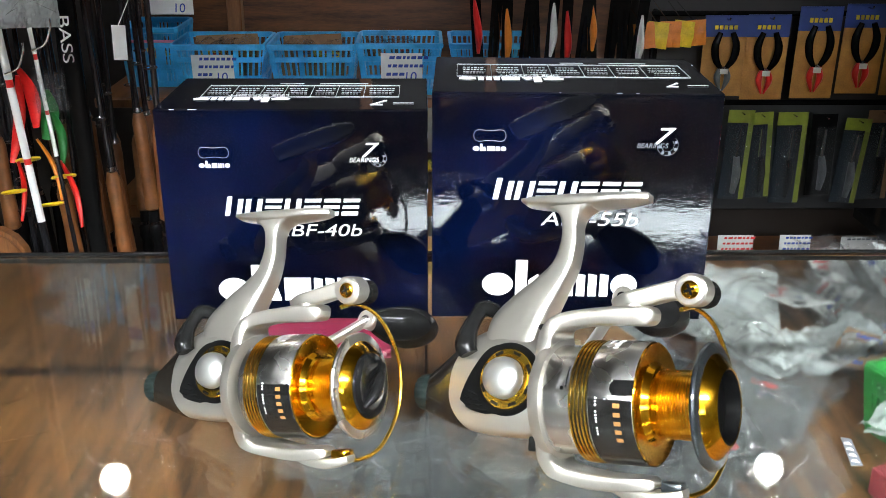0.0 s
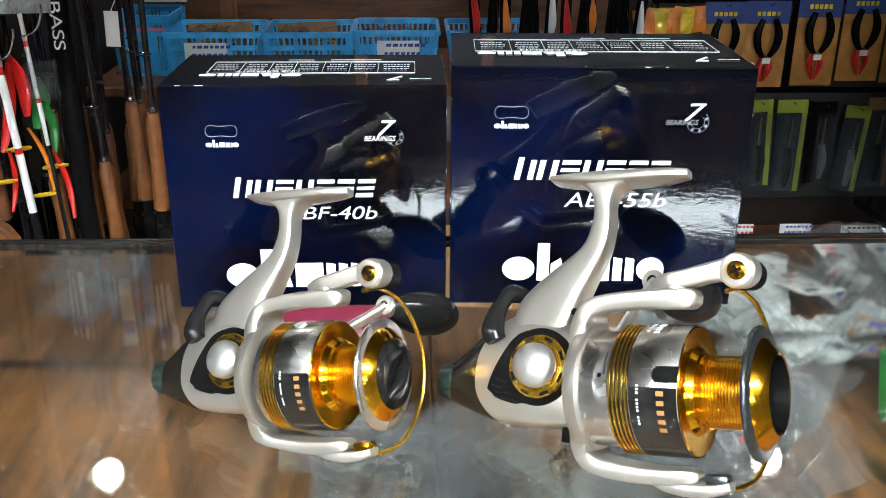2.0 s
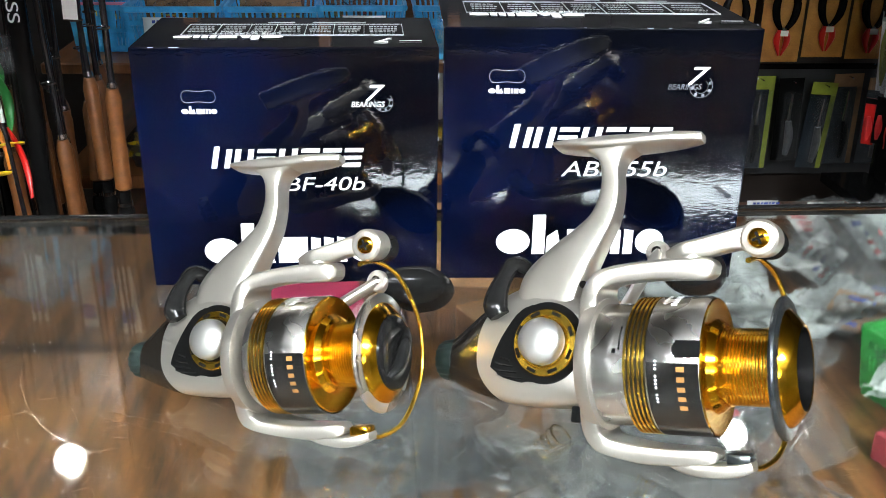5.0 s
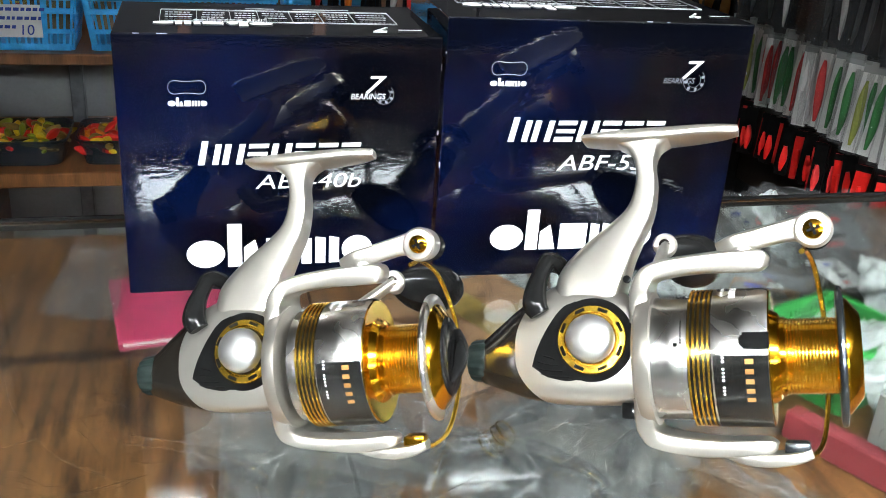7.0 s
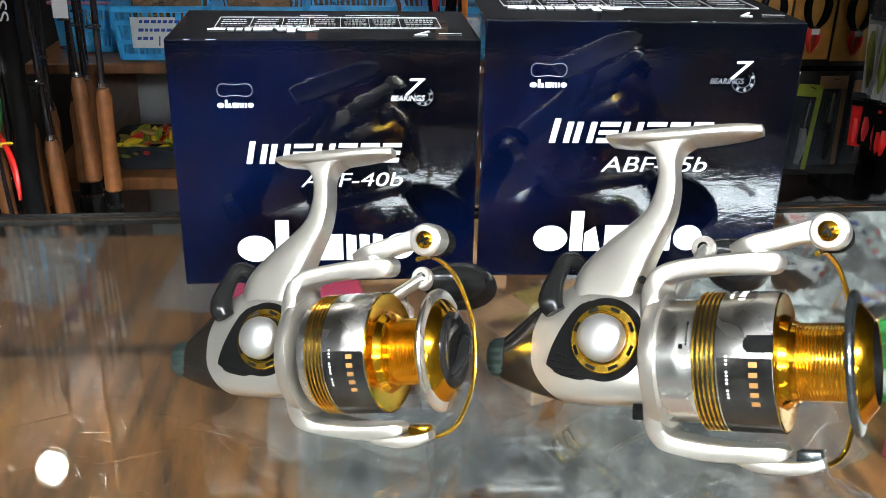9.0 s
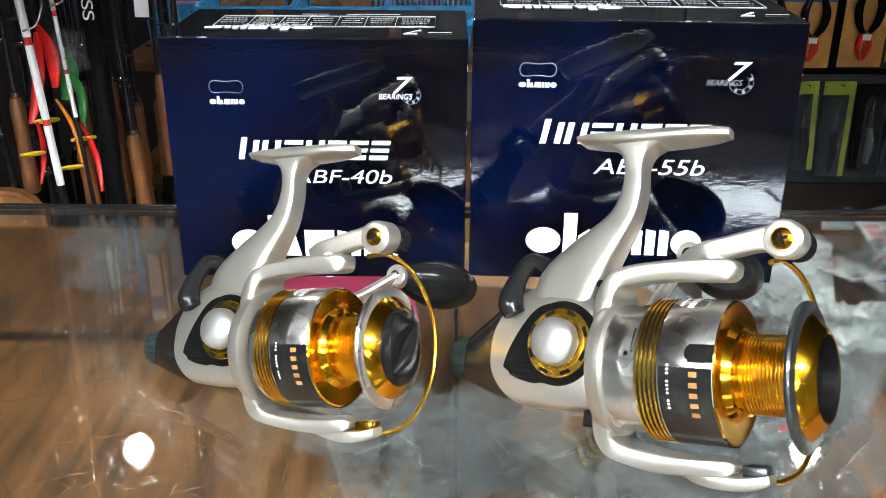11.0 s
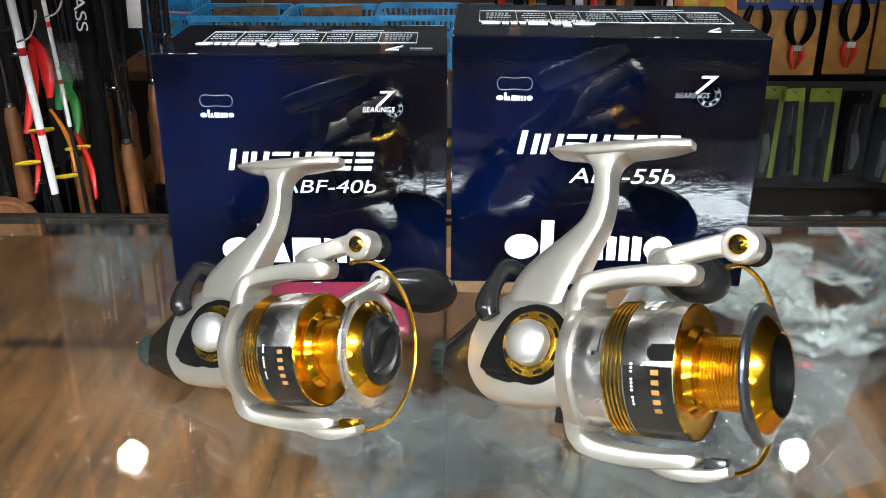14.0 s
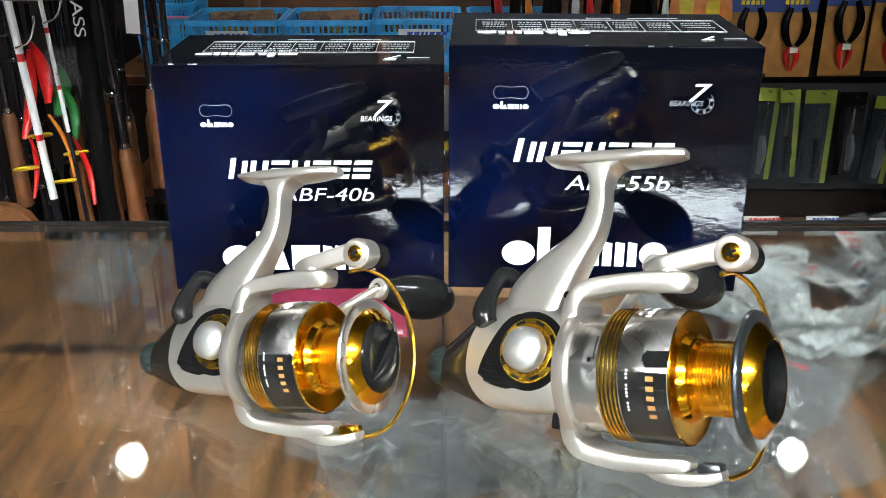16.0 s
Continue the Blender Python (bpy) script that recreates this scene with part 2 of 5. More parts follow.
def cuboid(x0, x1, y0, y1, z0, z1, bevel=0.0, seg=2, bm=None):
    bm2 = bmesh.new()
    bmesh.ops.create_cube(bm2, size=1, matrix=Matrix.Translation(((x0 + x1) / 2, (y0 + y1) / 2, (z0 + z1) / 2)) @ Matrix.Diagonal((x1 - x0, y1 - y0, z1 - z0, 1)))
    if bevel:
        bmesh.ops.bevel(bm2, geom=list(bm2.edges), offset=bevel, segments=seg, affect="EDGES", profile=0.5)
    if bm is None:
        return bm2
    me = bpy.data.meshes.new("tmp")
    bm2.to_mesh(me)
    bm2.free()
    bm.from_mesh(me)
    bpy.data.meshes.remove(me)
    return bm


def lathe(profile, seg=64, frame_m=Matrix(), cap=True, bm=None):
    """A body turned about its local x axis from (x, radius) pairs."""
    bm = bm or bmesh.new()
    rings = []
    for x, r in profile:
        rings.append([bm.verts.new(frame_m @ Vector((x, r * math.cos(2 * math.pi * i / seg), r * math.sin(2 * math.pi * i / seg)))) for i in range(seg)])
    for a, b in zip(rings, rings[1:]):
        for i in range(seg):
            bm.faces.new((a[i], a[(i + 1) % seg], b[(i + 1) % seg], b[i]))
    if cap:
        bm.faces.new(rings[0])
        bm.faces.new(rings[-1])
    return bm


def loft(rings, cap=True, bm=None):
    bm = bm or bmesh.new()
    vs = [[bm.verts.new(p) for p in r] for r in rings]
    n = len(vs[0])
    for a, b in zip(vs, vs[1:]):
        for i in range(n):
            bm.faces.new((a[i], a[(i + 1) % n], b[(i + 1) % n], b[i]))
    if cap:
        bm.faces.new(vs[0])
        bm.faces.new(vs[-1])
    return bm


def smooth_path(pts, steps=8):
    """Catmull-Rom through points of any dimension."""
    p = [np.array(q, float) for q in pts]
    p = [2 * p[0] - p[1]] + p + [2 * p[-1] - p[-2]]
    out = []
    for i in range(1, len(p) - 2):
        for s in range(steps):
            t = s / steps
            out.append(0.5 * (2 * p[i] + (p[i + 1] - p[i - 1]) * t + (2 * p[i - 1] - 5 * p[i] + 4 * p[i + 1] - p[i + 2]) * t * t + (3 * p[i] - p[i - 1] - 3 * p[i + 1] + p[i + 2]) * t ** 3))
    out.append(p[-2])
    return out


def superring(n, a, b, e=2.6):
    """Points of a rounded-square section with half sizes a and b."""
    out = []
    for i in range(n):
        c, s = math.cos(2 * math.pi * i / n), math.sin(2 * math.pi * i / n)
        out.append((math.copysign(abs(c) ** (2 / e), c) * a, math.copysign(abs(s) ** (2 / e), s) * b))
    return out


def tube(pts, radius, seg=10, steps=6, smoothly=True, flat=1.0, bm=None):
    """A round wire along points; radius may be a number or one for each point."""
    rs = radius if isinstance(radius, (list, tuple)) else [radius] * len(pts)
    q = smooth_path([(*p, r) for p, r in zip(pts, rs)], steps) if smoothly and len(pts) > 2 else [np.array((*p, r)) for p, r in zip(pts, rs)]
    up = None
    rings = []
    for i, v in enumerate(q):
        d = Vector(q[min(i + 1, len(q) - 1)][:3]) - Vector(q[max(i - 1, 0)][:3])
        d.normalize()
        if up is None:
            up = d.orthogonal().normalized()
        up = (up - d * up.dot(d)).normalized()
        side = d.cross(up)
        c = Vector(v[:3])
        rings.append([c + up * math.cos(2 * math.pi * k / seg) * v[3] + side * math.sin(2 * math.pi * k / seg) * v[3] * flat for k in range(seg)])
    return loft(rings, True, bm)


def prism(poly, m, depth, bevel=0.0):
    """A flat outline in x and y, given depth along z, laid by m."""
    bm = bmesh.new()
    a = [bm.verts.new((x, y, 0)) for x, y in poly]
    b = [bm.verts.new((x, y, depth)) for x, y in poly]
    bm.faces.new(a[::-1])
    top = bm.faces.new(b)
    for i in range(len(poly)):
        j = (i + 1) % len(poly)
        bm.faces.new((a[i], a[j], b[j], b[i]))
    if bevel:
        bmesh.ops.bevel(bm, geom=list(top.edges), offset=bevel, segments=2, affect="EDGES")
    bm.transform(m)
    return bm


def text_mesh(body, size, align="LEFT", shear=0.0, spacing=1.0):
    c = bpy.data.curves.new("txt", "FONT")
    c.body, c.size, c.align_x, c.shear, c.space_character, c.extrude = body, size, align, shear, spacing, 0.00008
    ob = bpy.data.objects.new("txt", c)
    me = bpy.data.meshes.new_from_object(ob)
    bpy.data.objects.remove(ob)
    return me


def lettering(body, size, m, material, parent, align="LEFT", shear=0.0, width=None, spacing=1.0, name="lettering", bold=0.0):
    me = text_mesh(body, size, align, shear, spacing)
    bm = bmesh.new()
    bm.from_mesh(me)
    bpy.data.meshes.remove(me)
    xs = [v.co.x for v in bm.verts]
    if width and xs:
        bm.transform(Matrix.Diagonal((width / (max(xs) - min(xs)), 1, 1, 1)))
    bm.transform(m)
    ob = part(name, bm, material, parent, smooth=False)
    return ob


def bars(rects, m, material, parent, name="print", shear=0.0, depth=0.0002):
    """Plain bars of print: (x0, x1, y0, y1) laid by m, as one printed mark."""
    bm = bmesh.new()
    for x0, x1, y0, y1 in rects:
        k = shear
        vs = [bm.verts.new(m @ Vector(p)) for p in ((x0 + k * y0, y0, depth), (x1 + k * y0, y0, depth), (x1 + k * y1, y1, depth), (x0 + k * y1, y1, depth))]
        bm.faces.new(vs)
    return part(name, bm, material, parent, smooth=False)


def oval(cx, cy, a, b, n=24):
    return [(cx + a * math.cos(2 * math.pi * i / n), cy + b * math.sin(2 * math.pi * i / n)) for i in range(n)]


# ---------------------------------------------------------------- the room
def slab(name, x0, x1, y0, y1, z0, z1, material, label, bevel=0.0):
    return tagged(part(name, cuboid(x0, x1, y0, y1, z0, z1, bevel), material, smooth=False), label, name.split("_")[0], kind="structure")


slab("floor", -3.2, 3.2, -4.2, 2.1, -0.1, FLOOR, FLOORM, "grey tiled shop floor")
slab("ceiling", -3.2, 3.2, -4.2, 2.1, CEIL, CEIL + 0.1, CEILM, "dark boarded shop ceiling")
slab("wall_north", -3.2, 3.2, 1.96, 2.1, FLOOR, CEIL, WALLM, "dark brown wood panelled back wall")
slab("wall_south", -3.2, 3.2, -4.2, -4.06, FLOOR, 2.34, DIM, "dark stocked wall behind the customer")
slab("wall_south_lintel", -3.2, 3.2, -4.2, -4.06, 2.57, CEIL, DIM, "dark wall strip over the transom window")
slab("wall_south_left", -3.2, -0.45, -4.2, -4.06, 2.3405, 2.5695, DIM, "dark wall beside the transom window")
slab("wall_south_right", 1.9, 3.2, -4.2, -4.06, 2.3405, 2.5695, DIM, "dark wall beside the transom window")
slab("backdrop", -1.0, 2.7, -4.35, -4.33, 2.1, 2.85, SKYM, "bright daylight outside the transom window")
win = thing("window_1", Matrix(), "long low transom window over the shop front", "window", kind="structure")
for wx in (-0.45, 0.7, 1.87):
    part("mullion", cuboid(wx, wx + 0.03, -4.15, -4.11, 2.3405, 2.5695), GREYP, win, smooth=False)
slab("wall_west", -3.2, -3.06, -4.06, 1.96, FLOOR, CEIL, DIM, "dark stocked side wall of the shop")
slab("wall_east", 3.06, 3.2, -4.06, 1.96, FLOOR, CEIL, DIM, "dark stocked side wall of the shop")


def hanging_bulb(x, y, z):
    t = thing("ceiling_bulb", Matrix.Translation((x, y, z)), "lit white bulb hanging on a black flex", "lamp", "ceiling bulbs")
    up = Matrix.Rotation(radians(-90), 4, "Y")
    prof = [(-0.036, 0.004)] + [(0.036 * math.sin(a), 0.036 * math.cos(a)) for a in [radians(d) for d in range(-75, 56, 10)]] + [(0.036, 0.015), (0.042, 0.014)]
    part("bulb", lathe(prof, 24, up), BULBM, t)
    part("socket", lathe([(0.042, 0.016), (0.075, 0.018), (0.085, 0.008)], 20, up), BLACK, t)
    part("flex", tube([(0, 0, 0.08), (0.003, 0.002, (CEIL - z) * 0.6), (0, 0, CEIL - z)], 0.0035), BLACK, t)


hanging_bulb(-0.85, 1.68, 2.31)
hanging_bulb(0.97, 1.70, 2.31)


def added_key_tube(x, y, z, lit, label, hood=False):
    t = thing("added_key_tube", Matrix.Translation((x, y, z)), label, "lamp", "tube lamps")
    part("batten", cuboid(-0.6, 0.6, -0.03, 0.03, 0.03, 0.075, 0.006), WHITEP, t)
    part("tube", lathe([(-0.58, 0.016), (0.58, 0.016)], 16), lit, t)
    for sx in (-0.592, 0.592):
        part("end_cap", cuboid(sx - 0.011, sx + 0.011, -0.02, 0.02, -0.022, 0.03, 0.004), WHITEP, t)
    for sx in (-0.4, 0.4):
        part("hanger", tube([(sx, 0, 0.07), (sx, 0, CEIL - z)], 0.003, 6), GREYP, t)
    # black plates added to keep the tube's light off the shelves behind
    if hood:
        part("shield_top", cuboid(-0.62, 0.62, -0.145, 0.145, 0.0755, 0.08), BLACK, t, smooth=False)
        part("shield_side", cuboid(-0.62, 0.62, 0.141, 0.145, -0.088, 0.075), BLACK, t, smooth=False)
        part("shield_side", cuboid(-0.62, 0.62, -0.145, -0.141, -0.03, 0.075), BLACK, t, smooth=False)


# two unseen tubes, added to brighten the reels and counter
for tx in (-0.72, 0.72):
    added_key_tube(tx, -1.30, 2.15, OVERM, "unseen key light tube added over the counter, hooded to shield the backdrop", True)

# ---------------------------------------------------------------- the glass counter
counter = thing("display_counter", Matrix.Translation((0, 0, 0)), "shop display counter with a scratched glass top", "counter", kind="structure")
top = part("glass_top", cuboid(-1.1, 1.1, -0.62, 0.104, TOP - 0.008, TOP, 0.0012), GLASS, counter, "scratched clear glass pane", smooth=False)
top.visible_shadow = False
part("edge_strip", cuboid(-1.1, 1.1, 0.1045, 0.1075, TOP - 0.012, TOP + 0.0012, 0.0006), BLACK, counter, "black edge strip")
part("front_panel", cuboid(-1.1, 1.1, -0.62, -0.605, FLOOR, TOP - 0.0125), WOOD, counter, "brown wooden front", smooth=False)
for sx in (-1.1, 1.085):
    part("side_panel", cuboid(sx, sx + 0.015, -0.6045, 0.10, FLOOR, TOP - 0.0125), WOOD, counter, smooth=False)
part("inner_shelf", cuboid(-1.084, 1.084, -0.6045, 0.02, TOP - 0.62, TOP - 0.60), WOODH, counter, "brown wooden shelf in the case", smooth=False)


# worn glass: thousands of short shallow scratches, each a low ridge of its own slope
bm = bmesh.new()
rs = random.Random(4)
for i in range(16000):
    cx, cy = rs.uniform(-0.32, 0.34), rs.uniform(-0.30, 0.10)
    a, ln, bend, r = rs.uniform(0, 6.28), rs.uniform(0.002, 0.009) * rs.uniform(0.4, 1.4), rs.uniform(-0.03, 0.03), rs.uniform(0.000018, 0.00006)
    rise = r * (rs.uniform(0.0, 0.09) if i % 40 else rs.uniform(0.1, 0.5))
    rows = []
    for k in range(4):
        nx, ny = -math.sin(a) * r, math.cos(a) * r
        rows.append([bm.verts.new((cx + nx, cy + ny, TOP + 0.00003)), bm.verts.new((cx, cy, TOP + 0.00003 + rise)), bm.verts.new((cx - nx, cy - ny, TOP + 0.00003))])
        cx, cy, a = cx + math.cos(a) * ln / 3, cy + math.sin(a) * ln / 3, a + bend
    for p, q in zip(rows, rows[1:]):
        bm.faces.new((p[0], p[1], q[1], q[0]))
        bm.faces.new((p[1], p[2], q[2], q[1]))
# wiped streaks: bundles of long fine lines
for bx, by, turn, count, spread in ((-0.27, 0.03, 0.95, 34, 0.03), (-0.23, -0.02, 1.15, 26, 0.02), (-0.30, -0.06, 0.8, 24, 0.03), (-0.19, -0.16, 0.4, 20, 0.03), (0.03, -0.15, 0.55, 26, 0.03), (0.24, 0.0, 0.9, 30, 0.05), (0.21, -0.10, 0.3, 22, 0.04)):
    for i in range(count):
        a = turn + rs.gauss(0, 0.08)
        cx, cy, ln, r = bx + rs.gauss(0, spread), by + rs.gauss(0, spread), rs.uniform(0.008, 0.035), rs.uniform(0.00003, 0.00009)
        dx, dy, nx, ny, rise = math.cos(a) * ln / 2, math.sin(a) * ln / 2, -math.sin(a) * r, math.cos(a) * r, r * rs.uniform(0.15, 0.7)
        rows = [[bm.verts.new((px + nx, py + ny, TOP + 0.00004)), bm.verts.new((px, py, TOP + 0.00004 + rise)), bm.verts.new((px - nx, py - ny, TOP + 0.00004))] for px, py in ((cx - dx, cy - dy), (cx + dx, cy + dy))]
        bm.faces.new((rows[0][0], rows[0][1], rows[1][1], rows[1][0]))
        bm.faces.new((rows[0][1], rows[0][2], rows[1][2], rows[1][1]))
for pts in ([(-0.205, -0.06), (-0.195, -0.10), (-0.175, -0.135), (-0.15, -0.155)], [(-0.15, -0.125), (-0.13, -0.133), (-0.11, -0.142)], [(-0.15, -0.131), (-0.13, -0.139), (-0.112, -0.147)]):
    tube([(x, y, TOP + 0.00005) for x, y in pts], 0.00006, 4, 4, bm=bm)
part("scratch", bm, SCRATCHM, counter, "fine pale scratches", smooth=False)["kind"] = "stuff"


# ---------------------------------------------------------------- reel cartons
def carton(m, W, D, H, label, k, model):
    """A closed folding carton; origin at the front lower left corner, print on front and lid."""
    t = thing("reel_carton", m, label, "box", "reel cartons")
    part("body", cuboid(0, W, 0, D, 0, H, 0.0007, 2), CARTON, t, "glossy dark blue printed carton", smooth=False)
    # the lid's tuck line and the worn pale edges
    rs = random.Random(int(W * 1e4))
    bm = bmesh.new()
    for a, b in (((0, 0, H), (W, 0, H)), ((0, 0, 0), (0, 0, H)), ((W, 0, 0), (W, 0, H)), ((0, 0, 0), (W, 0, 0)), ((0, 0, H), (0, D, H)), ((W, 0, H), (W, D, H))):
        a, b = Vector(a), Vector(b)
        x = 0.0
        while x < 1:
            ln = rs.uniform(0.01, 0.07) * (6.0 if a.z == H and b.z == H and a.y == b.y else 0.5)
            if rs.random() < (0.85 if a.z == H and b.z == H and a.y == b.y else 0.06):
                p, q = a.lerp(b, x), a.lerp(b, min(1, x + ln))
                tube([p, q], rs.uniform(0.00012, 0.00024), 5, smoothly=False, bm=bm)
            x += ln + rs.uniform(0.002, 0.02)
    part("worn_edge", bm, EDGE, t, "pale scuffed carton edge", smooth=False)["kind"] = "stuff"
    F = Matrix.Translation((0, -0.0003, 0)) @ Matrix.Rotation(radians(90), 4, "X")
    T = Matrix.Translation((W, D, H + 0.0003)) @ Matrix.Rotation(radians(180), 4, "Z")
    # maker's mark: plain shapes in its rhythm
    def mark(x, z, w, h, M, material, name):
        def add(poly):
            b1 = bmesh.new()
            b1.faces.new([b1.verts.new(M @ Vector((px, py, 0.0001))) for px, py in poly])
            part(name, b1, material, t, smooth=False)
        add(oval(x + 0.10 * w, z + 0.32 * h, 0.10 * w, 0.32 * h, 28))
        add([(x + 0.215 * w, z), (x + 0.29 * w, z), (x + 0.29 * w, z + h), (x + 0.215 * w, z + h)])
        add([(x + 0.30 * w, z), (x + 0.40 * w, z), (x + 0.36 * w, z + 0.62 * h), (x + 0.30 * w, z + 0.45 * h)])
        add([(x + 0.42 * w, z), (x + 0.59 * w, z), (x + 0.59 * w, z + 0.64 * h), (x + 0.42 * w, z + 0.64 * h)])
        for q in range(3):
            add([(x + (0.61 + q * 0.075) * w, z), (x + (0.665 + q * 0.075) * w, z), (x + (0.665 + q * 0.075) * w, z + 0.6 * h), (x + (0.61 + q * 0.075) * w, z + 0.64 * h)])
        add(oval(x + 0.915 * w, z + 0.32 * h, 0.085 * w, 0.32 * h, 28))
    mark(k["ok"][0], k["ok"][1], k["ok"][2], k["ok"][3], F, WHITE, "maker_mark")
    x, z, w, h = k["small"]
    mark(x, z, w, h, F, SILVERPRINT, "small_mark")
    # emblem over the small mark: an outlined rounded blob
    bm = bmesh.new()
    pts = [(x + w * (0.5 + 0.48 * math.cos(a)), z + h * 2.15 + w * (0.20 * math.sin(a) + 0.05 * math.sin(3 * a))) for a in [2 * math.pi * i / 24 for i in range(25)]]
    tube([F @ Vector((px, py, 0)) for px, py in pts], 0.00022, 5, smoothly=False, bm=bm)
    part("emblem", bm, GREYPRINT, t, smooth=False)
    # product mark: seven slanted bars
    x, z, w, h = k["av"]
    rects = []
    for i in range(7):
        x0 = x + i * w / 7
        if i in (0, 1, 3):
            rects += [(x0, x0 + w / 26, z, z + h), (x0 + w / 12, x0 + w / 12 + w / 26, z, z + h)]
        else:
            rects += [(x0, x0 + w / 8.2, z, z + h * 0.24), (x0, x0 + w / 8.2, z + h * 0.4, z + h * 0.6), (x0, x0 + w / 8.2, z + h * 0.78, z + h)]
    rects[0] = (x, x + w / 26, z, z + h * 1.15)
    for q in rects:
        bars([q], F @ Matrix.Translation((-0.2 * z, 0, 0)), SILVERPRINT, t, "product_mark", 0.2)
    x, z, w, h = k["abf"]
    lettering(model, h * 1.38, F @ Matrix.Translation((x, z, 0)), SILVERPRINT, t, shear=0.2, width=w)
    x, z, h = k["seven"]
    lettering("7", h * 1.4, F @ Matrix.Translation((x, z, 0)), WHITE, t, shear=0.3, width=h * 1.15)
    x, z, w, h = k["brg"]
    lettering("BEARINGS", h * 1.38, F @ Matrix.Translation((x, z, 0.0002)), GREYPRINT if k["dim"] else SILVERPRINT, t, shear=0.2, width=w)
    x, z, r = k["ring"]
    bm = bmesh.new()
    for rad in (r, r * 0.62):
        pts = [(x + rad * math.cos(a), z + rad * math.sin(a)) for a in [radians(-200 + 13 * i) for i in range(20)]]
        tube([F @ Vector((px, py, 0)) for px, py in pts], 0.00014, 5, smoothly=False, bm=bm)
    for i in range(5):
        a = radians(-170 + 48 * i)
        bm.faces.new([bm.verts.new(F @ Vector((px, py, 0.0003))) for px, py in oval(x + 0.81 * r * math.cos(a), z + 0.81 * r * math.sin(a), 0.15 * r, 0.15 * r, 10)])
    part("bearing_emblem", bm, GREYPRINT, t, smooth=False)
    # the lid's print reads from behind
    def lid(px0, px1, py0, py1):
        return (W - px1, W - px0, D - py1, D - py0)
    x0, x1, y0, y1 = k["tab"]
    bm = bmesh.new()
    xs = [x0 + (x1 - x0) * f for f in (0, 0.15, 0.29, 0.41, 0.55, 0.68, 0.82, 1.0)]
    for yy in (y0, y1):
        tube([(x0, yy, H + 0.0002), (x1, yy, H + 0.0002)], 0.00014, 4, smoothly=False, bm=bm)
    for xx in xs:
        tube([(xx, y0, H + 0.0002), (xx, y1, H + 0.0002)], 0.00013, 4, smoothly=False, bm=bm)
    part("table_grid", bm, SILVERPRINT, t, smooth=False)
    rects = []
    for a, b in zip(xs, xs[1:]):
        for f in (0.28, 0.48, 0.68):
            px = a + (b - a) * rs.uniform(0.12, 0.22)
            while px < b - (b - a) * 0.2:
                ww = rs.uniform(0.0009, 0.0022)
                rects.append(lid(px, px + ww, y0 + (y1 - y0) * f - 0.0011, y0 + (y1 - y0) * f + 0.0011))
                px += ww + 0.0006
    bars(rects, T, SILVERPRINT, t, "table_print")
    lettering("LINE CAPACITY", 0.0052, T @ Matrix.Translation((W - xs[3] - 0.004, D - y0 - 0.0058, 0)), SILVERPRINT, t, width=0.036)
    lettering("7", 0.016, T @ Matrix.Translation((W - k["lid7"][0] - 0.012, D - k["lid7"][1] - 0.011, 0)), WHITE, t, shear=0.3)
    x, y, w, h = k["lidok"]
    mark(W - x - w, D - y - h, w, h, T, WHITE, "lid_mark")
    for q in (lid(k["lid7"][0] + 0.014, k["lid7"][0] + 0.026, k["lid7"][1] + 0.002, k["lid7"][1] + 0.004), lid(x1 - 0.05, x1 - 0.02, y1 + 0.003, y1 + 0.005), lid(x1 - 0.075, x1 - 0.06, y1 + 0.003, y1 + 0.005)):
        bars([q], T, SILVERPRINT, t, "small_print")
    return t


carton(Matrix.Translation((-0.155, 0, TOP)), 0.155, 0.085, 0.1311, "glossy dark blue reel carton, the smaller one, standing on the glass",
       dict(ok=(0.0284, 0.0128, 0.0945, 0.0235), small=(0.0233, 0.0971, 0.018, 0.0042), av=(0.0358, 0.0677, 0.0795, 0.0105), abf=(0.063, 0.0547, 0.053, 0.0078),
            seven=(0.1155, 0.1033, 0.0088), brg=(0.1096, 0.1003, 0.0172, 0.0029), ring=(0.1265, 0.1025, 0.0048), dim=False,
            tab=(0.0205, 0.138, 0.0312, 0.0623), lid7=(0.121, 0.011), lidok=(0.0175, 0.018, 0.057, 0.0105)), "ABF-40b")
carton(Matrix.Translation((0.0024, 0.0023, TOP)) @ Matrix.Rotation(-0.0388, 4, "Z"), 0.165, 0.1054, 0.1408, "glossy dark blue reel carton, the larger one, standing on the glass",
       dict(ok=(0.0306, 0.0152, 0.094, 0.0235), small=(0.0236, 0.1067, 0.0193, 0.0042), av=(0.0355, 0.0772, 0.087, 0.0115), abf=(0.0645, 0.0612, 0.0575, 0.0088),
            seven=(0.1262, 0.1117, 0.0098), brg=(0.1175, 0.1092, 0.0178, 0.003), ring=(0.1353, 0.1108, 0.006), dim=True,
            tab=(0.014, 0.155, 0.043, 0.080), lid7=(0.134, 0.0165), lidok=(0.015, 0.027, 0.063, 0.0128)), "ABF-55b")


# ---------------------------------------------------------------- the reels
def hull(u):
    """Top, bottom and half thickness of a reel's gear case at a place along its axis."""
    us = (5, 12, 20, 30, 40, 50, 60, 68, 76)
    return (np.interp(u, us, (9.5, 15, 21.5, 28.5, 33, 34.5, 33, 30, 25)), np.interp(u, us, (-10.5, -13, -15.7, -18.3, -19.7, -20.3, -20.3, -20, -19.5)),
            np.interp(u, us, (8.6, 9.4, 10.4, 11.4, 12.2, 12.6, 12.6, 12.5, 12.0)))


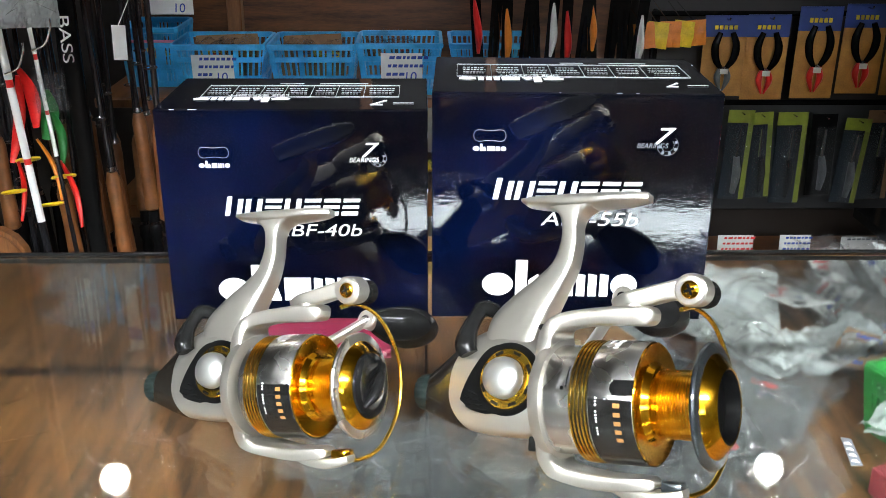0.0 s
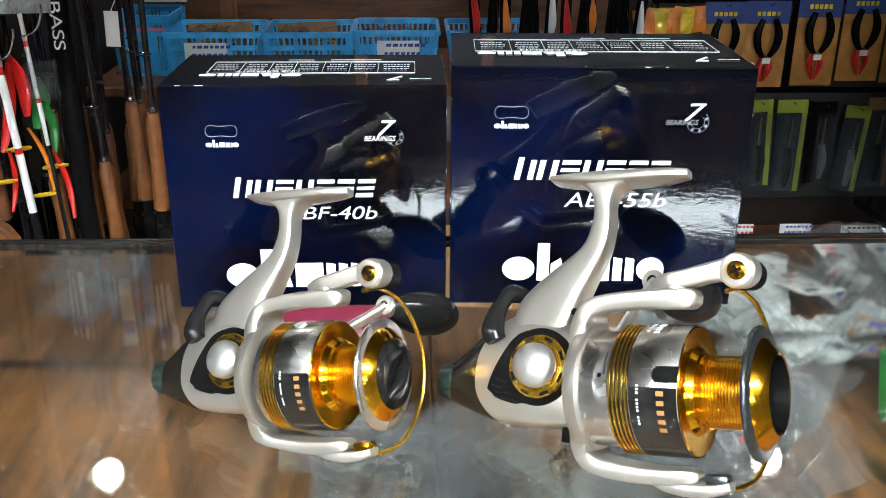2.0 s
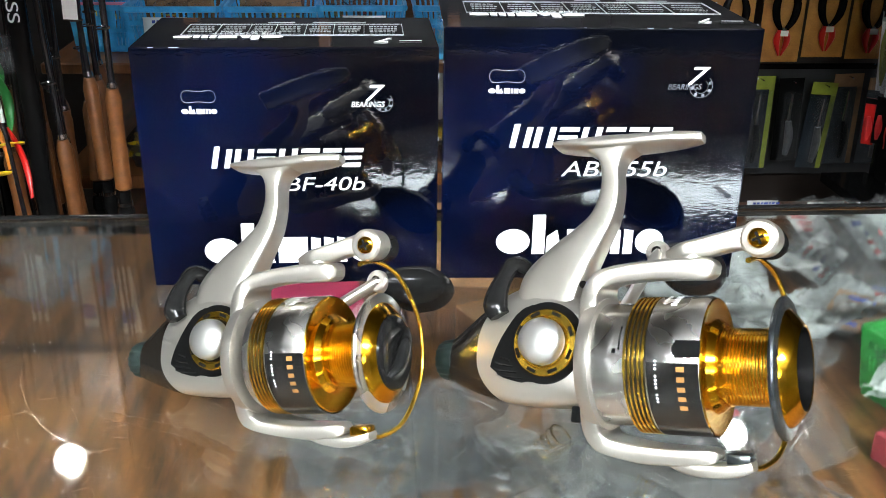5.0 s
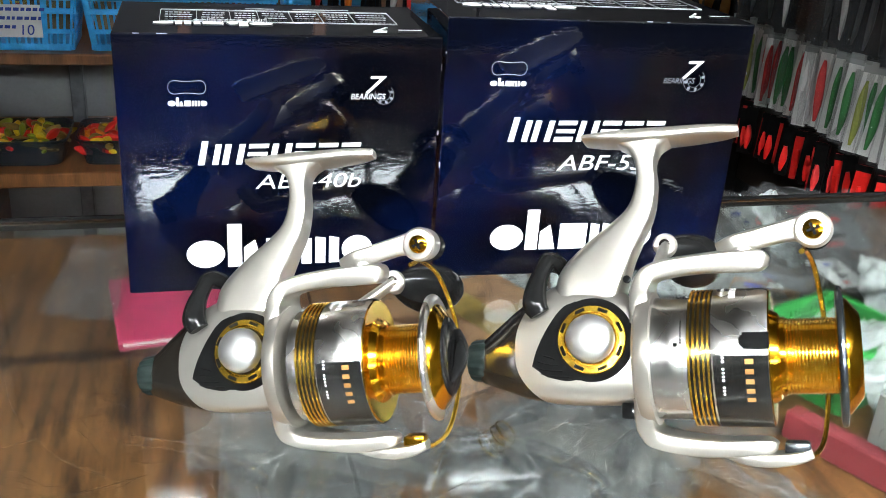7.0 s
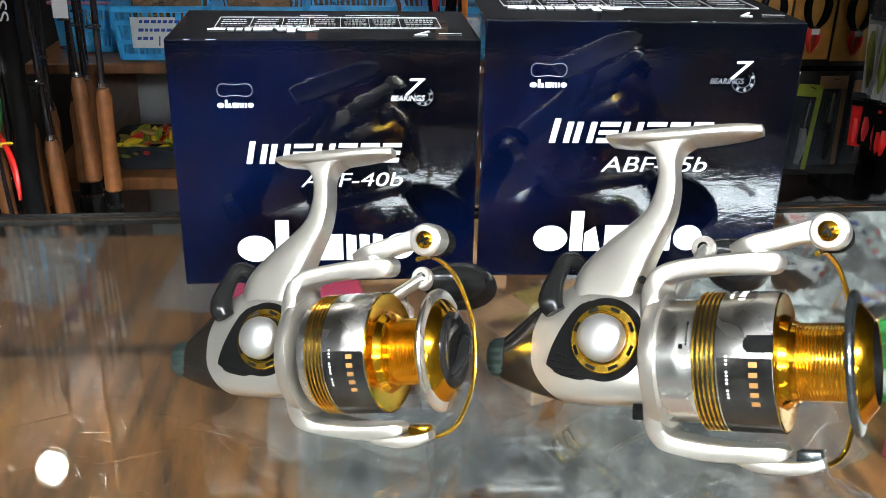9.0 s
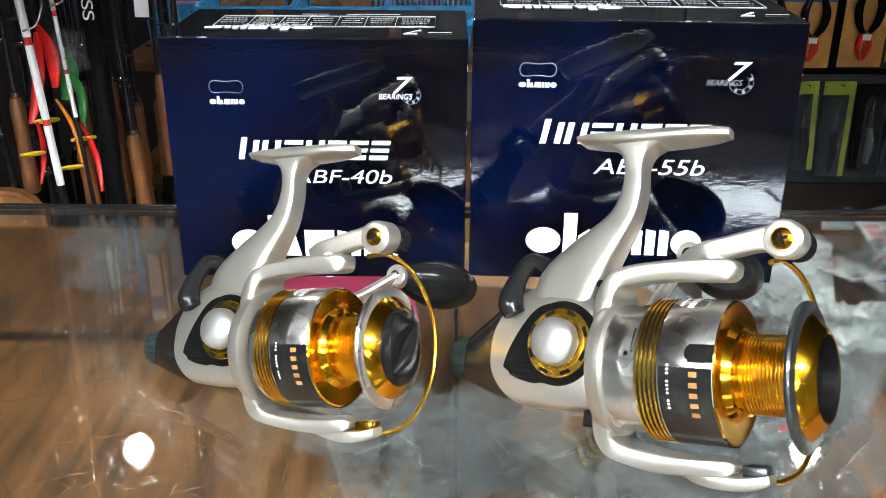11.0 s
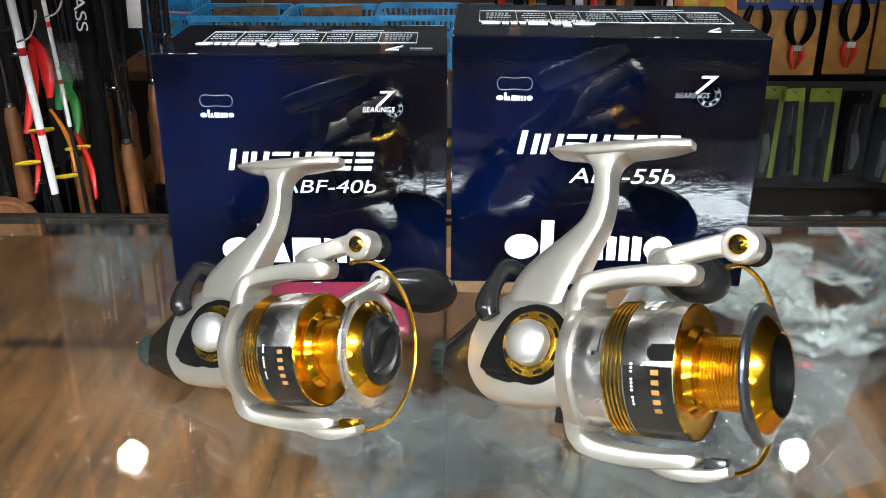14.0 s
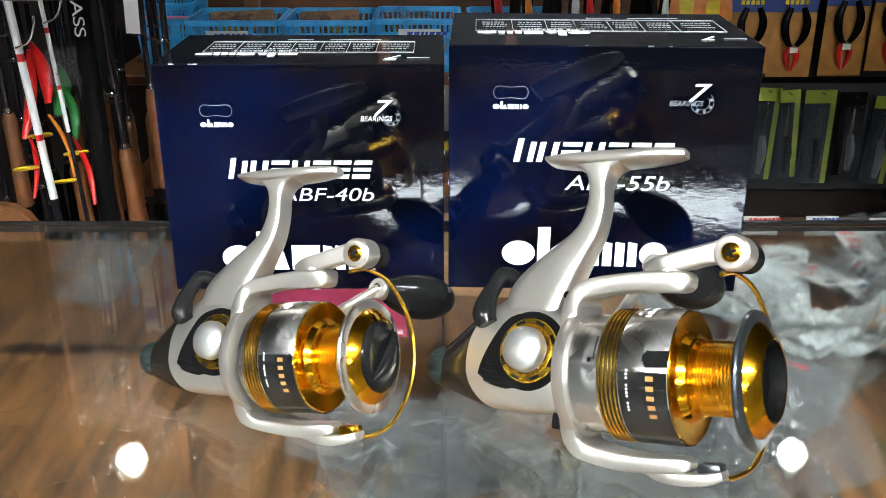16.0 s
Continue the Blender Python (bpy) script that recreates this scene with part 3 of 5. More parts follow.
def hull_point(u, a):
    t, b, h = hull(u)
    c, s = math.cos(a), math.sin(a)
    e = 2.0 + 1.7 * min(1, (u - 5) / 30)
    return Vector((u, (t + b) / 2 + math.copysign(abs(c) ** (2 / e), c) * (t - b) / 2, math.copysign(abs(s) ** (2 / e), s) * h)) * 0.001


def split_u(a):
    """Where the dark tail meets the silver case, around the section."""
    return 22.5 + 12.5 * abs(math.cos(a)) ** 2


def sweep(path, n=28, e=7.0):
    """A bar swept in the x, y plane: rows of x, y, half thickness, half width."""
    q = smooth_path(path, 6)
    rings = []
    for i, (x, y, th, wd) in enumerate(q):
        d = Vector((q[min(i + 1, len(q) - 1)][0] - q[max(i - 1, 0)][0], q[min(i + 1, len(q) - 1)][1] - q[max(i - 1, 0)][1], 0)).normalized()
        nrm = Vector((-d.y, d.x, 0))
        rings.append([(Vector((x, y, 0)) + nrm * a + Vector((0, 0, b))) * 0.001 for a, b in superring(n, th, wd, e)])
    return loft(rings)


def mm(profile):
    return [(x * 0.001, r * 0.001) for x, r in profile]


def disc(c, axis_m, profile, seg=40):
    """A turned piece about the local z axis at c, in millimetres."""
    return lathe(mm(profile), seg, Matrix.Translation(Vector(c) * 0.001) @ axis_m)


ZAX = Matrix.Rotation(radians(-90), 4, "Y")     # turns the lathe's x axis to +z


def wrap(rects, r, m, material, parent, name):
    """Print wrapped on a cylinder about x: (u0, u1, angle0, angle1) in millimetres and degrees."""
    bm = bmesh.new()
    for u0, u1, a0, a1 in rects:
        steps = max(1, int(abs(a1 - a0) / 6))
        for i in range(steps):
            b0, b1 = radians(a0 + (a1 - a0) * i / steps), radians(a0 + (a1 - a0) * (i + 1) / steps)
            vs = [m @ (Vector((u, r * math.cos(b), r * math.sin(b))) * 0.001) for u, b in ((u0, b0), (u1, b0), (u1, b1), (u0, b1))]
            bm.faces.new([bm.verts.new(v) for v in vs])
    bmesh.ops.remove_doubles(bm, verts=bm.verts, dist=1e-7)
    return part(name, bm, material, parent)


def reel(origin, A, V, size, label, sp, ro, big, handle_pin, knob_at):
    """A bait-runner spinning reel lying on its handle: x along the spool, y up the stem, z out of the side; sp and ro shift spool and rotor."""
    A, V = Vector(A).normalized(), Vector(V)
    V = (V - A * V.dot(A)).normalized()
    Wv = A.cross(V)
    m = Matrix((( A.x, V.x, Wv.x, origin[0]), (A.y, V.y, Wv.y, origin[1]), (A.z, V.z, Wv.z, origin[2]), (0, 0, 0, 1)))
    t = thing("fishing_reel", m @ Matrix.Scale(size, 4), label, "fishing reel", "fishing reels")
    n = 56
    ang = [2 * math.pi * i / n for i in range(n)]
    # gear case in two colours
    part("tail_cover", loft([[hull_point(5 + (split_u(a) - 5) * k / 10, a) for a in ang] for k in range(11)]), TAILM, t, "dark glossy rear cover")
    part("gear_case", loft([[hull_point(split_u(a) + (76 - split_u(a)) * k / 18, a) for a in ang] for k in range(19)]), SILVER, t, "satin silver gear case")
    # rear knob with ridges
    bm = bmesh.new()
    rings = []
    for u, r in ((-1.5, 7.0), (-1, 8.3), (0.5, 9.0), (6.0, 9.7), (7.5, 9.4)):
        rings.append([Vector((u, (r + (0.45 if i % 4 < 2 and u > -4 else 0)) * math.cos(2 * math.pi * i / 64), (r + (0.45 if i % 4 < 2 and u > -4 else 0)) * math.sin(2 * math.pi * i / 64))) * 0.001 for i in range(64)])
    loft(rings, True, bm)
    part("drag_knob", bm, RUBBER, t, "ridged dark rubber knob")
    # stem and foot
    q = smooth_path([(55, 18, 18, 11.5), (56, 32, 16.5, 11), (63, 45, 12.6, 9.2), (71, 56, 8.6, 7.4), (77.8, 66, 5.9, 6.6), (80.5, 78, 4.6, 6.2), (80.2, 88, 4.4, 6.3), (80, 94, 6.8, 6.8), (80, 97.5, 12, 7.6)], 6)
    rings = []
    for i, (x, y, hu, hw) in enumerate(q):
        lean = np.interp(y, (20, 50, 66, 80), (0.5, 0.75, 0.45, 0.0))
        rings.append([(Vector((x + a * math.cos(lean), y - a * math.sin(lean) * 0.75, b))) * 0.001 for a, b in superring(36, hu, hw, 5.5)])
    part("stem", loft(rings), SILVER, t, "satin silver stem")
    rings = []
    for i in range(25):
        f = i / 24
        u = 80 + (51.8 + (121 - 51.8) * f - 80) * (1.0 if big else 0.94)
        hw = 8.6 * (1 - abs(2 * f - 0.85) ** 4 * 0.35)
        mid = 101.0 - 2.6 * f + 1.2 * (2 * f - 0.8) ** 2
        th = np.interp(f, (0, 0.1, 0.40, 0.5, 0.92, 1), (0.9, 1.7, 3.0, 2.8, 2.2, 1.9))
        rings.append([Vector((u, mid + a * th + 0.012 * b * b * 8.6 / hw * (1 if a > 0 else 0.9), b)) * 0.001 for a, b in [(pa, pb * hw) for pa, pb in superring(24, 1, 1, 6)]])
    part("foot", loft(rings), SILVER, t, "satin silver mounting foot")
    part("stem_screw", disc((72.5, 33.5, 9.2), ZAX, [(-1, 1.7), (0.3, 1.7), (0.5, 1.2)], 16), BLACK, t)
    # side plate with curved ribs
    zc = 12.3
    cx, cy = 57.8, 6.8
    poly = [(31.0, -4.5), (33.6, 4.0), (38.5, 13.5), (45.0, 21.8)]
    for d in range(115, -116, -12):
        poly.append((min(75, cx + 18.2 * math.cos(radians(d))), cy + 18.2 * math.sin(radians(d))))
    poly += [(47.0, -11.0), (38.0, -9.2)]
    poly = [(p[0], p[1]) for p in smooth_path(poly, 3)]
    part("side_plate", prism([(x * 0.001, y * 0.001) for x, y in poly], Matrix.Translation((0, 0, (zc - 1.5) * 0.001)), 0.0021, 0.0005), MATTE, t, "black ribbed side plate")
    for k in range(7):
        y0 = -8 + k * 2.6
        x0 = 31.5 + abs(y0 + 4.5) * 0.85
        pts = [(x0 + 0.8, y0 + 0.6, zc + 0.7), (x0 + 5, y0 - 0.6, zc + 0.75), (cx - math.sqrt(max(1, 17.5 ** 2 - (y0 - cy) ** 2)) - 0.3, y0 - 1.2, zc + 0.7)]
        if pts[2][0] > pts[1][0] + 0.5:
            part("rib", tube([Vector(p) * 0.001 for p in pts], 0.00055, 6, 4), BLACK, t)
    # handle cap: gold ring with slots, knurled collar, silver dome
    ring = part("gold_ring", disc((cx, cy, zc), ZAX, [(0, 15.3), (1.4, 15.1), (2.0, 14.6), (2.1, 12.0), (0.8, 11.5)], 56), GOLDB, t, "polished gold ring")
    for k in range(8):
        a = radians(22 + 45 * k)
        part("slot", _slot(cx + 13.3 * math.cos(a), cy + 13.3 * math.sin(a), zc + 1.75, a), BLACK, ring)
    part("collar", disc((cx, cy, zc), ZAX, [(0.4, 11.2), (2.5, 10.9), (3.4, 10.6)], 48), GUNMETAL_REFLECT if not big else CHROME, t)
    part("cap", disc((cx, cy, zc), ZAX, [(3.0, 10.4), (6.6, 10.2), (8.2, 9.7), (9.4, 8.4), (10.2, 6.2), (10.7, 3.5), (10.85, 0.8)], 48), CAPM, t, "pale silver domed cap")
    # rear trip lever
    part("trip_lever", tube([Vector(p) * 0.001 for p in ((35.0, 18.5, 14.5), (32.8, 23, 15.2), (33.2, 30, 14.5), (34.5, 37, 12), (36.5, 43.5, 8.5), (40, 43.5, 3), (43, 39.5, -2), (46, 34, -4))], [0.0042, 0.0050, 0.0042, 0.0034, 0.0036, 0.0036, 0.0032, 0.0030], 14, 6, flat=1.15), BLACK, t, "black curved trip lever")
    part("stop_lever", cuboid(0.0690, 0.0765, -0.0265, -0.0195, 0.001, 0.006, 0.0008), BLACK, t)
    # rotor
    R = Matrix.Translation((ro * 0.001, 0, 0)) @ Matrix.Rotation(radians(11.0 if big else 12.5), 4, "X")

    def rp(name, bm, material, label="", m2=None):
        bm.transform(R)
        return part(name, bm, material, t, label)
    rp("rotor_cup", lathe(mm([(76, 12), (76.5, 24), (78, 27.5), (81, 28.6), (84, 28.4), (84.5, 26.5), (84.5, 12)]), 64), SILVER, "satin silver rotor cup")
    part("rotor_drum", lathe(mm([(84, 25.6), (84.2, 26), (sp + 101, 26), (sp + 101, 24)]), 64), STEEL, t, "polished steel drum")
    rp("rotor_arm", sweep([(79, 16, 4.3, 16), (79, 25, 4.3, 14.5), (79.4, 31, 4.0, 12.5), (82.5, 36.0, 4.0, 10.5), (90, 38.4, 4.1, 9.5), (104, 39.8, 4.3, 8.6), (118, 40.2, 4.8, 8), (127.5, 40.0, 4.6, 7.4), (131, 39.6, 2.4, 5.0), (131.6, 39.5, 0.8, 2.5)]), SILVER, "satin silver bail arm")
    rp("rotor_arm", sweep([(79, -16, 4.3, 16), (79, -25, 4.3, 14.5), (79.6, -30, 4.0, 12.5), (83.5, -34.2, 4.2, 10.5), (93, -36.2, 4.2, 9.5), (106, -37.2, 3.9, 8.6), (118, -37.0, 3.6, 8), (127, -36.4, 3.2, 7.0), (130.5, -36.2, 1.8, 4.8), (131, -36.2, 0.7, 2.5)]), SILVER, "satin silver lower rotor arm")
    # hinge under the upper arm's end and the bail lever
    rp("hinge", disc((121, 41.5, 0), Matrix.Rotation(radians(90), 4, "Z"), [(-5, 7.3), (2.6, 7.5), (4.3, 7.2), (4.8, 6)], 32), SILVER)
    rp("bail_lever", sweep([(111, 45.6, 2.4, 5), (118, 47.4, 3.8, 6.8), (127, 49.0, 4.2, 6.4), (138, 51.4, 4.4, 5.6), (147, 52.2, 5.6, 5.0), (152, 51.8, 5.0, 4.6)]), SILVER, "satin silver bail lever")
    rp("lever_end", disc((149.3, 51.5, -5.5), ZAX, [(0, 7.4), (8.5, 7.8), (11.2, 7.6), (12.2, 6.6), (12.4, 4.4), (11.2, 4.2), (11.2, 0.5)], 36), SILVER)
    scr = rp("bail_screw", disc((149.3, 51.5, 5.2), ZAX, [(0, 4.1), (1.6, 4.0), (2.1, 3.3)], 28), GOLD, "gold cross-head screw")
    for a in (20, 110):
        b2 = cuboid(-0.0026, 0.0026, -0.0006, 0.0006, 0, 0.0004)
        b2.transform(R @ Matrix.Translation((0.1493, 0.0515, 0.0071)) @ Matrix.Rotation(radians(a), 4, "Z"))
        part("slot", b2, BLACK, scr)
    rp("line_roller", disc((149.5, 50.5, -5.5), ZAX, [(-11, 4.6), (-10, 6.8), (-6, 5.2), (-2, 6.9), (0, 7.2)], 32), BLACK, "black line roller")
    pts = []
    for d, r, u in ((6, 43, 144.5), (-14, 45, 146), (-40, 45.5, 149), (-75, 45, 151.5), (-110, 44.5, 151.5), (-145, 43.5, 149), (-170, 41.5, 145), (-182, 39, 141)):
        pts.append(Vector((u, r * math.cos(radians(d)), r * math.sin(radians(d)))) * 0.001)
    rp("bail_wire", tube(pts, 0.00115, 10, 6), GOLDB, "thin gold bail wire")
    rp("bail_pivot", sweep([(110, -39.6, 1.6, 4.5), (117, -41.2, 2.6, 6.4), (127, -42.0, 2.8, 6.8), (137, -41.2, 2.6, 6.0), (144, -39.2, 2.0, 4.4)]), SILVER, "satin silver bail pivot")
    rp("pivot_block", cuboid(0.1335, 0.1435, -0.0405, -0.0345, -0.0045, 0.0045, 0.0014), GOLD if not big else DARKSTEEL)
    # spool
    S = Matrix.Translation((sp * 0.001, 0, 0))

    def spart(name, prof, material, label="", parent=t, seg=72):
        return part(name, lathe(mm(prof), seg, S, cap=False), material, parent, label)
    spool = spart("spool_skirt", [(109.5, 28.6), (110, 28.7), (129.5, 28.7), (131, 28.2)], STEEL, "polished steel spool skirt")
    spart("skirt_edge", [(100, 24.5), (100, 28.1), (109.6, 28.1)], GUNMETAL_REFLECT, "dark steel under the bands", spool)
    for i in range(5):
        u = 100.2 + i * 1.9
        spart("gold_band", [(u, 28.0), (u + 0.15, 28.75), (u + 0.95, 28.75), (u + 1.1, 28.0)], GOLDB, "", spool)
    spart("rear_flange", [(131, 28.2), (131.6, 27.6), (131.2, 24), (131.2, 19.5), (134.2, 17.8), (134.8, 16.3), (136.5, 16.3), (136.8, 15)], GOLD, "gold rear flange", spool)
    bar = [(136.8, 15.6)]
    for i in range(14):
        u = 137.2 + i * 1.32
        bar += [(u, 15.6), (u + 0.5, 15.75), (u + 0.8, 15.2), (u + 1.2, 15.2)]
    part("spool_barrel", lathe(mm(bar + [(155.9, 15.6), (156.4, 17)]), 48, S, cap=False), GOLDB, spool, "grooved gold spool barrel")
    spart("lip", [(156.2, 15), (156.4, 22), (156.2, 27.2), (156.6, 28.3), (157.6, 28.6), (158.6, 28.2), (159.0, 27.5), (159.4, 22.8)], DARKSTEEL if big else STEEL, "grey steel spool lip", spool)
    spart("front_cone", [(159.2, 23.6), (160.2, 23.2), (164.4, 17.9), (165.0, 17.0), (164.6, 16.4)] if big else [(159.2, 24.0), (160.2, 23.6), (163.2, 19.0), (163.8, 18.2), (163.4, 17.6)], GOLD, "gold front cone", spool)
    if big:
        part("front_cap", lathe(mm([(164.8, 16.6), (162.5, 16.0), (158, 15.4), (158, 0.5)]), 40, S, cap=False), MATTE, spool, "deep black front recess")
        wrap([(121.5, 131.5, 78, 92), (120.7, 121.6, 80, 90), (120.2, 120.8, 82, 88)], 28.90, S, BLACK, spool, "line_clip")
    else:
        cap = part("front_cap", lathe(mm([(163.5, 17.8), (164.6, 17.4), (165.4, 16.0), (165.8, 11), (165.9, 0.5)]), 40, S, cap=False), BLACK, spool, "glossy black drag cap")
        b2 = tube([Vector(p) * 0.001 for p in ((165.6, -13, 8), (168.0, -5, 2), (168.4, 4, -2), (166, 12.5, -8.5))], [0.0014, 0.0034, 0.0034, 0.0014], 12, 6)
        b2.transform(S)
        part("grip_fin", b2, BLACK, cap)
    # print on the skirt: plain marks, over a dark reflection painted as a band
    wrap([(110.2, 131, 96, 205)], 28.83, S, GUNMETAL_REFLECT, spool, "dark_reflection")
    wrap([(122.2, 125.4, 99 + 8 * i, 103.0 + 8 * i) for i in range(5)], 28.90, S, BRONZEPRINT, spool, "product_print")
    wrap([(113.4, 114.3, 94 + 3.0 * i, 95.6 + 3.0 * i) for i in range(12) if i % 5 != 3], 28.90, S, WHITE, spool, "small_print")
    wrap([(116, 118.6, 18 + 5 * i, 21 + 5 * i) for i in range(5)] + [(112.6, 113.8, 16 + 4 * i, 18.5 + 4 * i) for i in range(6)], 28.90, S, WHITE, spool, "model_print")
    if big:
        wrap([(96.5, 97.2, 62 + 3 * i, 64 + 3 * i) for i in range(8)] + [(94.0, 95.6, 84, 88)], 26.05, Matrix(), BLACK, t, "drum_print")
    # handle on the far side
    hp, kn = Vector(handle_pin), Vector(knob_at)
    arm = part("handle_arm", tube([Vector(p) * 0.001 for p in ((cx, cy, -10), (cx + 1, cy + 1, -26), (cx + 6, cy + 6, -36), tuple(hp.lerp(Vector((cx + 6, cy + 6, -36)), 0.35)), tuple(hp))], [0.006, 0.0055, 0.005, 0.0044, 0.0042], 14, 6, flat=0.7), SILVER, t, "satin silver handle arm")
    part("handle_pivot", disc(tuple(hp), ZAX, [(-4, 6.2), (2.2, 6.2), (3, 5.4), (3, 0.5)], 28), SILVER, arm)
    part("rivet", disc((hp.x, hp.y, hp.z + 2.6), ZAX, [(0, 2.9), (1.0, 2.7), (1.3, 1.8)], 18), CHROME, arm)
    rings = []
    ax = (kn - hp).normalized()
    s1 = ax.orthogonal().normalized()
    s2 = ax.cross(s1)
    L = (kn - hp).length * 2
    for i in range(17):
        f = i / 16
        r = 15.5 * math.sin(math.pi * min(1, 0.06 + f * 0.94)) ** 0.55 * (0.72 + 0.28 * f) + 0.4
        c = hp + ax * (2 + L * f)
        rings.append([(c + s1 * math.cos(a) * r * 1.1 + s2 * math.sin(a) * r * 0.85) * 0.001 for a in [2 * math.pi * k / 32 for k in range(32)]])
    part("handle_knob", loft(rings), BLACK, t, "large black rubber handle knob")
    return t


def _slot(x, y, z, a):
    b = cuboid(-0.0007, 0.0007, -0.0022, 0.0022, 0, 0.0006)
    b.transform(Matrix.Translation((x * 0.001, y * 0.001, z * 0.001)) @ Matrix.Rotation(a, 4, "Z"))
    return b


K = 1.145
reel((-0.1426, -0.0933, TOP + 0.0070), (0.8827, -0.4060, 0.2369), (0.0616, 0.5995, 0.7980), 0.8524,
     "silver and gold spinning reel, the smaller one, lying on the glass", -10.8, -5.0, False, (92.5 * K, 44.2 * K, -60 * K), (103 * K, 44 * K, -80 * K))
reel((-0.0024, -0.1012, TOP + 0.0075), (0.8130, -0.5231, 0.2557), (0.1280, 0.5890, 0.7979), 0.9613,
     "silver and gold spinning reel, the larger one, lying on the glass", -0.5, 0.0, True, (76.5, 68.9, -75.9), (86, 66, -98))


# ---------------------------------------------------------------- shelves behind the counter
def board(name, x0, x1, y0, y1, z0, z1, material, parent):
    return part(name, cuboid(x0, x1, y0, y1, TOP + z0, TOP + z1, 0.003, 1), material, parent, smooth=False)


unit = thing("wall_shelf", Matrix(), "brown wooden wall shelf with grey backing", "shelf")
board("shelf_board", -0.70, 0.50, 1.48, 1.90, -0.226, -0.204, WOODH, unit)
board("shelf_board", -0.70, 0.50, 1.48, 1.90, -0.475, -0.445, WOODH, unit)
board("shelf_board", -0.70, 0.50, 1.48, 1.90, -0.80, -0.775, WOODH, unit)
board("back_panel", -0.70, 0.50, 1.905, 1.925, -1.0, -0.204, PLASTER, unit)
board("upper_panel", -0.70, 0.50, 1.905, 1.925, -0.2035, 0.28, WOOD, unit)
board("upper_panel", -1.60, 0.50, 1.905, 1.925, 0.2805, 1.70, WALLM, unit)
for px in (-1.42, -1.10, -0.78, -0.16, 0.16):
    board("batten", px, px + 0.03, 1.885, 1.9045, 0.46, 1.70, WOODH, unit)
board("post", -0.48, -0.445, 1.86, 1.90, -0.203, 0.45, WOODH, unit)
board("post", -0.405, -0.375, 1.84, 1.88, -0.444, -0.2265, GREYP, unit)
board("post", -0.405, -0.375, 1.84, 1.88, -0.774, -0.4755, GREYP, unit)
board("side_board", -0.60, -0.575, 1.48, 1.90, -0.4445, -0.2265, WOOD, unit)
board("side_board", -0.60, -0.575, 1.48, 1.90, -1.0, -0.8005, WOOD, unit)
board("side_board", 0.475, 0.50, 1.48, 1.90, -1.0, -0.8005, WOOD, unit)
board("side_board", -0.60, -0.575, 1.48, 1.90, -0.7745, -0.4755, WOOD, unit)
board("side_board", 0.475, 0.50, 1.48, 1.90, -0.7745, -0.4755, WOOD, unit)
board("side_board", 0.475, 0.50, 1.48, 1.90, -0.4445, -0.2265, WOOD, unit)


def note(m, w, h, label, lines, ink, number=None, seed=0):
    """A hand-written price note: its writing as plain strokes, the figure lettered."""
    t = thing("price_note", m, label, "price tag")
    part("paper", cuboid(-w / 2, w / 2, -0.0006, 0, 0, h), PAPER, t, smooth=False)
    F = Matrix.Translation((0, -0.0008, 0)) @ Matrix.Rotation(radians(90), 4, "X")
    rs = random.Random(seed)
    for k in range(lines):
        z = h * (0.86 - k * 0.27)
        x = -w * 0.42
        while x < w * (0.42 if k < lines - 1 or not number else -0.05):
            a = rs.uniform(0.06, 0.13) * w
            bars([(x, x + a, z - h * 0.05, z + h * 0.05)], F, ink, t, "written_stroke", 0.2)
            x += a + w * 0.035
    if number:
        lettering(number, h * 0.45, F @ Matrix.Translation((w * 0.02, h * 0.08, 0)), ink, t, shear=0.1)
    return t


def basket(x, y, z, w, d, h, material, label, rz=0, rows=3):
    """An open plastic basket: rim, floor and slotted sides."""
    t = thing("plastic_basket", Matrix.Translation((x, y, z)) @ Matrix.Rotation(radians(rz), 4, "Z"), label, "basket", "plastic baskets")
    k = 0.86

    def at(f, g, zz):
        s = k + (1 - k) * zz / h
        return Vector((f * w / 2 * s, g * d / 2 * s, zz))
    part("floor", cuboid(-w * k / 2, w * k / 2, -d * k / 2, d * k / 2, 0, 0.003), material, t, smooth=False)
    for zz, th, nm in ((h, 0.0065, "rim"), (0.006, 0.004, "foot_band"), (h * 0.74, 0.0032, "band"), (h * 0.36, 0.0026, "band")):
        c = [at(f, g, zz) for f, g in ((-1, -0.9), (-0.9, -1), (0.9, -1), (1, -0.9), (1, 0.9), (0.9, 1), (-0.9, 1), (-1, 0.9))]
        rings = []
        for i in range(9):
            p = c[i % 8]
            o = Vector((p.x, p.y, 0)).normalized()
            rings.append([p + o * a + Vector((0, 0, b)) for a, b in superring(8, th * 0.8, th * (1.0 if nm == "rim" else 1.8), 3)])
        part(nm, loft(rings, False), material, t)
    mesh = None
    sides = [((-1, -1), (1, -1), 15), ((1, -1), (1, 1), 11), ((1, 1), (-1, 1), 15), ((-1, 1), (-1, -1), 11)]
    for (f0, g0), (f1, g1), n in sides:
        for i in range(n):
            q = (i + 0.5) / n
            f, g = f0 + (f1 - f0) * q, g0 + (g1 - g0) * q
            wide = 0.0045 if i % 5 else 0.011
            a, b = at(f, g, 0.004), at(f, g, h)
            dirn = Vector((f1 - f0, g1 - g0, 0)).normalized()
            nr = Vector((dirn.y, -dirn.x, 0))
            rings = [[p + dirn * u + nr * v for u, v in ((-wide / 2, -0.0012), (wide / 2, -0.0012), (wide / 2, 0.0012), (-wide / 2, 0.0012))] for p in (a, b)]
            part("slat", loft(rings), material, t, smooth=False)
    return t


